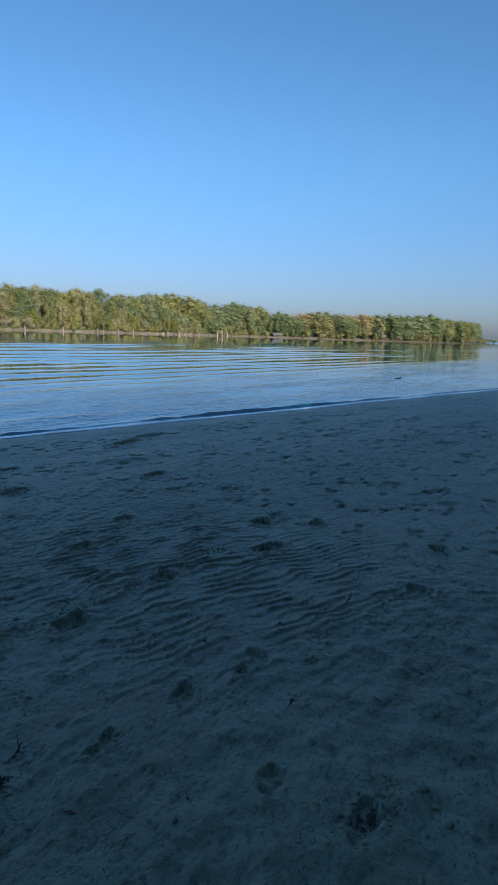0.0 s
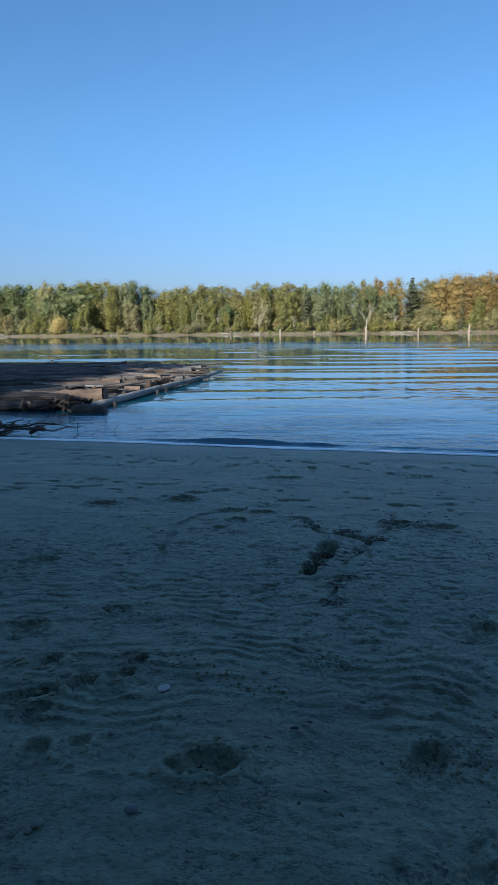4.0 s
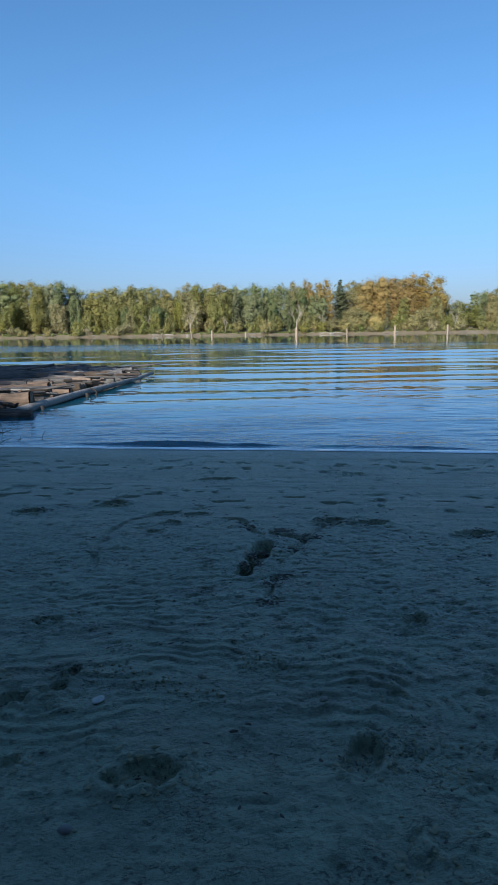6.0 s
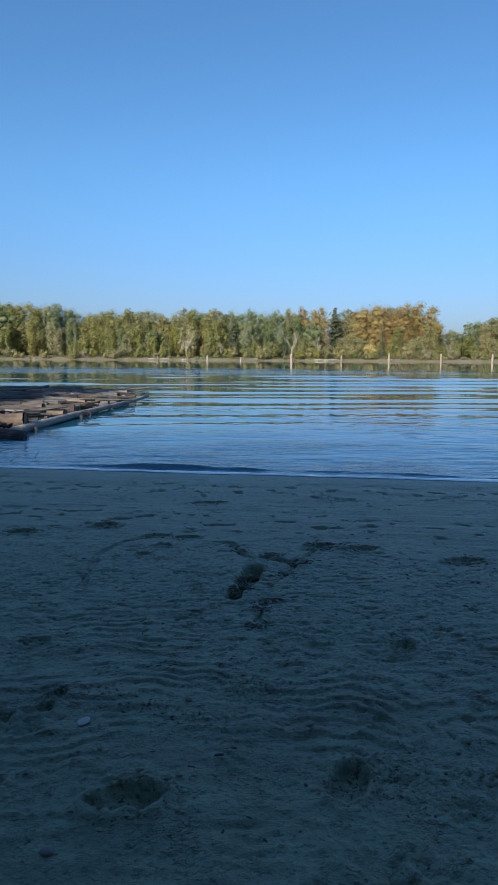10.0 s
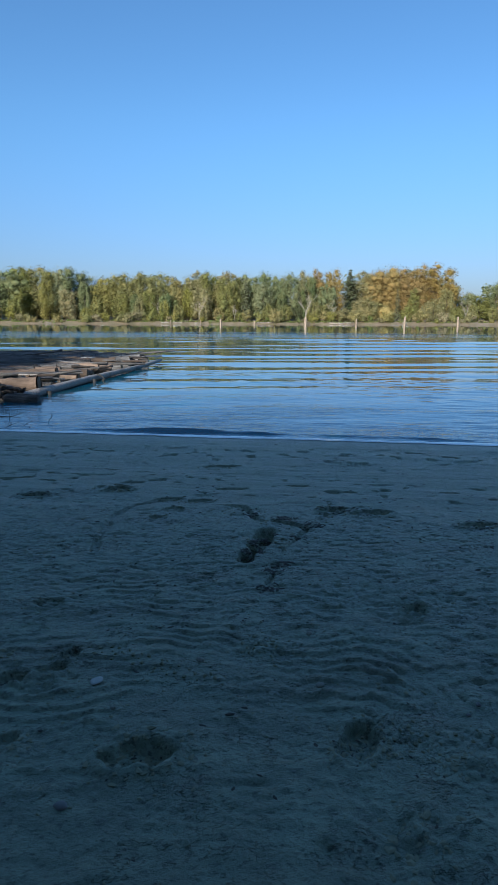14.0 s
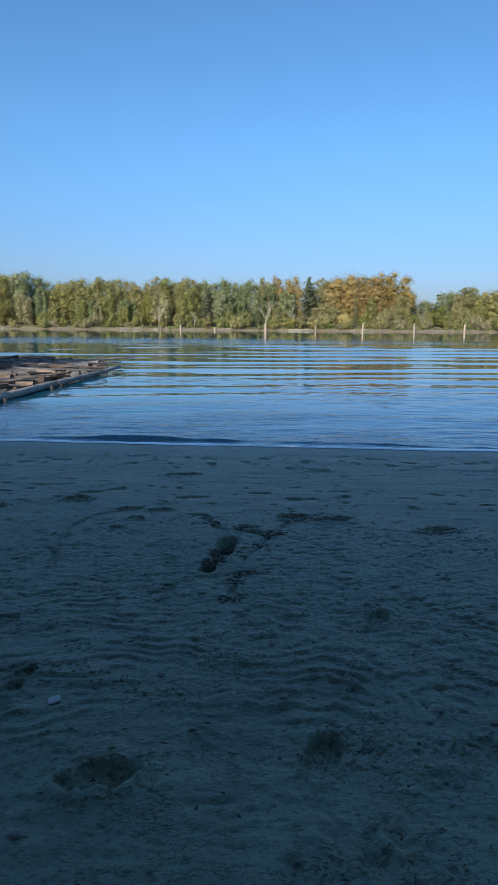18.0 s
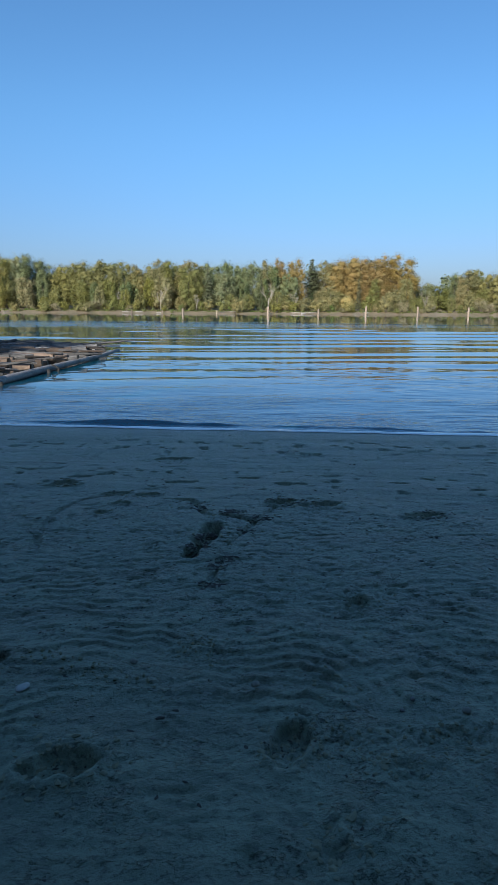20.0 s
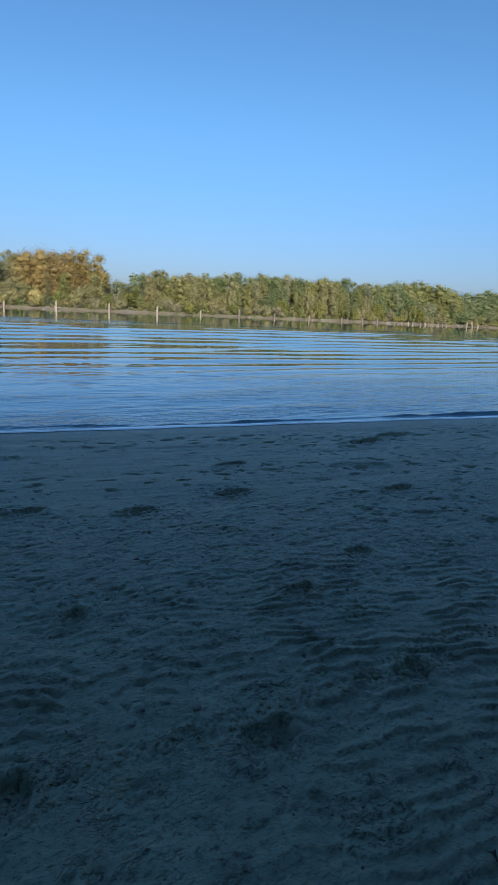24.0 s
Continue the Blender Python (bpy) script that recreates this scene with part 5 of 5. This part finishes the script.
# ---- driftwood tangle at the near waterline ----
def tangle():
    root = tagged(new("driftwood_tangle"), "dark tangle of roots and branches stranded at the waterline", "driftwood")
    rs = random.Random(5)
    base = Vector((-4.4, 12.75, 0.06))
    for i in range(44):
        p = base + Vector((rs.gauss(0, 0.9), rs.gauss(0, 0.2), rs.uniform(-0.04, 0.16)))
        a = rs.gauss(0.1, 0.5)
        ln = rs.uniform(0.5, 1.7)
        d = Vector((math.cos(a), math.sin(a) * 0.5 - 0.15, rs.uniform(-0.06, 0.2)))
        pts = [p + d * ln * (t - 0.5) + Vector((0, 0, 0.05 * math.sin(t * 5 + i))) + Vector((rs.uniform(-1, 1), rs.uniform(-1, 1), rs.uniform(-1, 1))) * 0.035 for t in np.linspace(0, 1, 6)]
        r = rs.uniform(0.008, 0.028)
        v, f = tube(pts, [r, r, r * 0.9, r * 0.75, r * 0.55, r * 0.25], 6, 0.1, i)
        part("branch", mesh_of("branch", v, f, SODDEN), root)
    v, f = tube([base + Vector((-2.6, 0.75, 0.0)), base + Vector((-0.9, 0.62, 0.16)), base + Vector((0.25, 0.55, 0.1)), base + Vector((0.55, 0.5, 0.0))], [0.2, 0.17, 0.1, 0.03], 10, 0.1, 77)
    part("root_log", mesh_of("root_log", v, f, SODDEN), root, "thick dark broken root")
    v, f = tube([base + Vector((1.25, -0.06, -0.02)), base + Vector((1.42, -0.1, 0.1)), base + Vector((1.55, -0.12, 0.05))], [0.04, 0.06, 0.03], 9, 0.25, 78)
    part("knot", mesh_of("knot", v, f, SODDEN), root, "knobbly wet root end")
    return root


tangle()


def twig(seed, ln, thick, label="thin dark twig rising from the shallow water"):
    rs = random.Random(seed)
    root = tagged(new("twig"), label, "twig")
    p, d = Vector((0, 0, 0)), Vector((1, 0, 0.25)).normalized()
    pts = [p.copy()]
    for _ in range(6):
        d = (d + Vector((rs.uniform(-1, 1), rs.uniform(-1, 1), rs.uniform(-0.6, 0.7))) * 0.35).normalized()
        p = p + d * ln / 6
        pts.append(p.copy())
    pieces = [tube(pts, [thick * (1 - 0.12 * i) for i in range(7)], 5)]
    for k in (2, 4):
        e = (d + Vector((rs.uniform(-1, 1), rs.uniform(-1, 1), rs.uniform(0, 1)))).normalized()
        pieces.append(tube([pts[k], pts[k] + e * ln * 0.2, pts[k] + e * ln * 0.35 + Vector((0, 0, 0.03))], [thick * 0.6, thick * 0.45, thick * 0.2], 4))
    v, f = join(pieces)
    part("stem", mesh_of("stem", v, f, SODDEN), root)
    return root


for i, (x, y, z, ln, turn, tilt) in enumerate(((-2.45, 13.3, 0.0, 0.5, 100, -40), (-2.0, 12.6, 0.0, 0.45, 20, -15), (-2.9, 14.4, 0.0, 0.4, 150, -30), (-1.6, 12.9, 0.0, 0.35, 70, -45), (-2.3, 12.4, 0.0, 0.6, -20, -8), (-3.9, 14.3, 0.0, 0.5, 30, -20))):
    twig(900 + i, ln * 0.6, 0.006).matrix_basis = pose(x, y, z - 0.02, 0, tilt, turn)


# ---- stones, clods and litter on the sand ----
def stone(name, size, flat, seed, material, label, category="stone", group="stones on the sand"):
    bm = bmesh.new()
    bmesh.ops.create_icosphere(bm, subdivisions=2, radius=1.0)
    rs = random.Random(seed)
    o = Vector((rs.uniform(0, 50), rs.uniform(0, 50), rs.uniform(0, 50)))
    for v in bm.verts:
        k = 1 + 0.25 * noise.noise(v.co * 1.3 + o) + 0.08 * noise.noise(v.co * 4 + o)
        v.co = Vector((v.co.x * k, v.co.y * k * 0.75, v.co.z * k * flat)) * size
    me = bpy.data.meshes.new(name)
    bm.to_mesh(me)
    bm.free()
    me.polygons.foreach_set("use_smooth", np.ones(len(me.polygons), dtype=bool))
    me.materials.append(material)
    return tagged(new(name, me), label, category, group)


STONES = [(0.91, 3.95, 0.06, 0.14, 0), (0.93, 3.17, 0.035, 0.45, 1), (0.63, 3.09, 0.035, 0.5, 0), (0.61, 3.06, 0.02, 0.6, 0), (1.39, 4.12, 0.035, 0.5, 0), (1.95, 3.87, 0.035, 0.5, 0),
          (2.82, 3.58, 0.035, 0.5, 0), (1.76, 2.65, 0.05, 0.5, 0), (1.68, 2.59, 0.04, 0.5, 0), (1.72, 2.56, 0.02, 0.5, 0), (2.74, 1.08, 0.035, 0.5, 0), (1.98, 4.38, 0.03, 0.4, 0), (2.55, 3.62, 0.016, 0.7, 1),
          (2.62, 3.68, 0.02, 0.7, 1), (1.02, 3.72, 0.018, 0.6, 0), (1.5, 3.55, 0.02, 0.5, 0), (2.62, 0.95, 0.03, 0.6, 0), (3.35, 3.02, 0.016, 0.6, 1), (3.6, 3.0, 0.014, 0.6, 0)]
for i, (x, y, s, fl, dark) in enumerate(STONES):
    s *= 0.72
    ob = stone("stone", s, fl, 40 + i, PALESTONE if i == 0 else DARKSTONE if dark else STONE, "small dark stone lying on the sand" if dark else "small pale grey stone lying on the sand")
    ob.matrix_basis = pose(x, y, sand_z(x, y) + s * fl * 0.35, rnd.uniform(-8, 8), rnd.uniform(-8, 8), rnd.uniform(0, 360))


def crumbs(centres, name, material, label, category, tracks=(), flat=0.65, long=1.15):
    """Small broken lumps scattered on the sand, joined."""
    bm = bmesh.new()
    bmesh.ops.create_icosphere(bm, subdivisions=1, radius=1.0)
    base = np.array([v.co[:] for v in bm.verts])
    tri = np.array([[v.index for v in f.verts] for f in bm.faces])
    bm.free()
    vs, fs = [], []
    k = 0
    rs = np.random.default_rng(3)
    for cx, cy, spread, count, size in centres:
        for _ in range(count):
            x, y = cx + rs.normal(0, spread), cy + rs.normal(0, spread * 0.8)
            s = 0.75 * size * rs.uniform(0.3, 1.2) ** 1.5
            pts = base * (1 + rs.uniform(-0.5, 0.4, (len(base), 1))) * np.array((s * long * rs.uniform(0.7, 1.3), s, s * flat * rs.uniform(0.75, 1.25)))
            a = rs.uniform(0, 6.28)
            rot = np.array(((math.cos(a), -math.sin(a), 0), (math.sin(a), math.cos(a), 0), (0, 0, 1)))
            vs.append(pts @ rot.T + np.array((x, y, sand_z(x, y) + s * 0.2)))
            fs.append(tri + k)
            k += len(base)
    for (ax, ay), (bx, by) in tracks:
        ln = math.hypot(bx - ax, by - ay)
        ux, uy = (bx - ax) / ln, (by - ay) / ln
        for i in range(int(ln / 0.06)):
            for j, v in enumerate((-0.05, -0.018, 0.016, 0.05)):
                if rs.uniform() < 0.3:
                    continue
                u = (i + 0.5 * (j % 2) + rs.uniform(-0.3, 0.3)) * 0.06
                w = v + rs.uniform(-0.004, 0.004) - 0.03 * math.sin(u * 3)
                x, y, s = ax + ux * u - uy * w, ay + uy * u + ux * w, 0.0095 * rs.uniform(0.6, 1.25)
                pts = base * (1 + rs.uniform(-0.35, 0.3, (len(base), 1))) * np.array((s, s * 1.3, s * 0.9))
                vs.append(pts + np.array((x, y, sand_z(x, y) + s * 0.35)))
                fs.append(tri + k)
                k += len(base)
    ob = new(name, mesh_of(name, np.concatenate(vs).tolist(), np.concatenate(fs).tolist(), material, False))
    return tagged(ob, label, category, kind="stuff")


crumbs([(px, py, 0.42 * math.sqrt(ln * wd), 46, 0.011 + 0.006 * (py > 5)) for px, py, ln, wd, turn, deep in PRINTS] +
       [(1.18, 3.43, 0.075, 170, 0.017), (2.03, 3.43, 0.065, 120, 0.014), (0.0, 4.56, 0.08, 60, 0.02), (3.92, 4.24, 0.09, 70, 0.018), (2.3, 3.44, 0.12, 60, 0.01), (2.1, 2.96, 0.08, 90, 0.015), (1.75, 4.21, 0.1, 45, 0.012), (2.27, 3.86, 0.1, 45, 0.012),
        (2.38, 3.32, 0.06, 50, 0.013), (2.65, 3.42, 0.18, 70, 0.01), (3.3, 3.5, 0.12, 60, 0.01), (2.94, 3.3, 0.09, 40, 0.012), (0.28, 4.18, 0.09, 70, 0.02), (0.28, 3.85, 0.1, 80, 0.02), (0.6, 3.5, 0.12, 30, 0.01),
        (1.85, 5.9, 0.15, 60, 0.018), (2.6, 6.8, 0.15, 40, 0.02), (1.8, 6.6, 0.2, 40, 0.016), (3.9, 4.25, 0.14, 45, 0.014), (3.8, 3.3, 0.12, 40, 0.012), (5.46, 3.48, 0.14, 45, 0.016), (4.75, 3.03, 0.14, 40, 0.014),
        (2.5, 1.2, 0.15, 45, 0.014), (2.7, 2.2, 0.2, 60, 0.01), (3.2, 2.1, 0.2, 60, 0.011), (1.75, 2.55, 0.15, 40, 0.01), (2.0, 4.2, 1.0, 900, 0.007), (3.6, 3.4, 1.1, 800, 0.007), (0.6, 3.9, 0.5, 350, 0.008), (4.6, 2.6, 1.0, 500, 0.007), (1.2, 6.2, 1.6, 160, 0.014), (4.5, 5.5, 1.6, 160, 0.014)],
       "sand_crumbs", CLOD, "crumbled clods of damp grey sand round the footprints", "sand clods", TRACKS, 0.45, 1.3)
# near-black scraps, more in deeper marks, paint the shade of prints and grooves
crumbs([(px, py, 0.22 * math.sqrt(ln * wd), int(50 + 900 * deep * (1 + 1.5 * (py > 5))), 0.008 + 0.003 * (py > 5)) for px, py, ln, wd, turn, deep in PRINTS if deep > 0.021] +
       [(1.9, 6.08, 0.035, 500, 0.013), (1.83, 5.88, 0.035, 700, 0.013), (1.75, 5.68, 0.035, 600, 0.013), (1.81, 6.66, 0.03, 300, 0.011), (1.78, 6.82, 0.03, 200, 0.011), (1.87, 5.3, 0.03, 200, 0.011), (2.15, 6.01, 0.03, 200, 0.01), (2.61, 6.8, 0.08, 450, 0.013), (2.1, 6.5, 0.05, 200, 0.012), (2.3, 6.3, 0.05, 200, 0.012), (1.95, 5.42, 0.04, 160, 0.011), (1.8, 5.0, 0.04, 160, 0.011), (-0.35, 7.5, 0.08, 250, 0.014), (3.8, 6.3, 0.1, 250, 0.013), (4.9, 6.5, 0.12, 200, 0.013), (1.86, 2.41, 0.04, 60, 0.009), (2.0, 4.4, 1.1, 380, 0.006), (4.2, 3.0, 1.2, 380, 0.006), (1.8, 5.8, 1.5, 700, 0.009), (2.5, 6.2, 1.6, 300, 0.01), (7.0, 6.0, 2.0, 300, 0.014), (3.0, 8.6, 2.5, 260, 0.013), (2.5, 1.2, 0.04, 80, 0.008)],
       "hollow_shade_litter", DEADLEAF_SHADE, "dark scraps packed into prints and grooves as their shade, some scattered loose", "litter", (), 0.3, 2.2)


def dead_leaf(seed, ln):
    rs = random.Random(seed)
    root = tagged(new("dead_leaf"), "dark rotted leaf lying on the sand", "leaf", "litter on the sand")
    n, v, f = 7, [], []
    for i in range(n):
        t = i / (n - 1)
        w = ln * 0.3 * math.sin(math.pi * min(0.98, t + 0.04)) * rs.uniform(0.75, 1.2)
        z = 0.012 * math.sin(t * 3) + rs.uniform(0, 0.006)
        v += [(ln * (t - 0.5), -w, z + rs.uniform(0, 0.012)), (ln * (t - 0.5), 0, z), (ln * (t - 0.5), w, z + rs.uniform(0, 0.012))]
    v += [(a, b, c - 0.003) for a, b, c in v]
    m = 3 * n
    for i in range(n - 1):
        for k in range(2):
            a = i * 3 + k
            f += [(a, a + 3, a + 4, a + 1), (m + a, m + a + 1, m + a + 4, m + a + 3)]
        f += [(i * 3, m + i * 3, m + i * 3 + 3, i * 3 + 3), (i * 3 + 2, i * 3 + 5, m + i * 3 + 5, m + i * 3 + 2)]
    part("blade", mesh_of("blade", v, f, DEADLEAF_SHADE), root)
    vv, ff = tube([(ln * 0.48, 0, 0.006), (ln * 0.8, 0.01, 0.012)], [0.003, 0.002], 5)
    part("stalk", mesh_of("stalk", vv, ff, DEADLEAF_SHADE), root)
    return root


LEAVES = [dead_leaf(950 + i, l) for i, l in enumerate((0.05, 0.07, 0.035))]
spots = [(3.19, 2.44, 2), (1.85, 2.41, 1), (1.87, 2.43, 0), (1.83, 2.39, 1), (1.86, 2.38, 2), (1.9, 2.42, 2), (2.5, 1.19, 0), (2.48, 1.22, 2), (3.6, 2.2, 2), (2.95, 1.75, 2)]
for i, (x, y, w) in enumerate(spots):
    c = copy_thing(LEAVES[w], pose(x, y, sand_z(x, y) + 0.006, rnd.uniform(-15, 15), rnd.uniform(-15, 15), rnd.uniform(0, 360)))
for i, ob in enumerate(LEAVES):
    x, y = 1.84 + 0.03 * i, 2.45 - 0.03 * i
    ob.matrix_basis = pose(x, y, sand_z(x, y) + 0.006, 10, 5, 70 * i)
for i, (x, y, ln, turn) in enumerate(((2.02, 2.5, 0.08, 35), (4.1, 2.0, 0.1, 20))):
    tw = twig(930 + i, ln, 0.005, "short dark twig lying on the sand")
    tw.matrix_basis = pose(x, y, sand_z(x, y) + 0.004, 0, 10, turn)
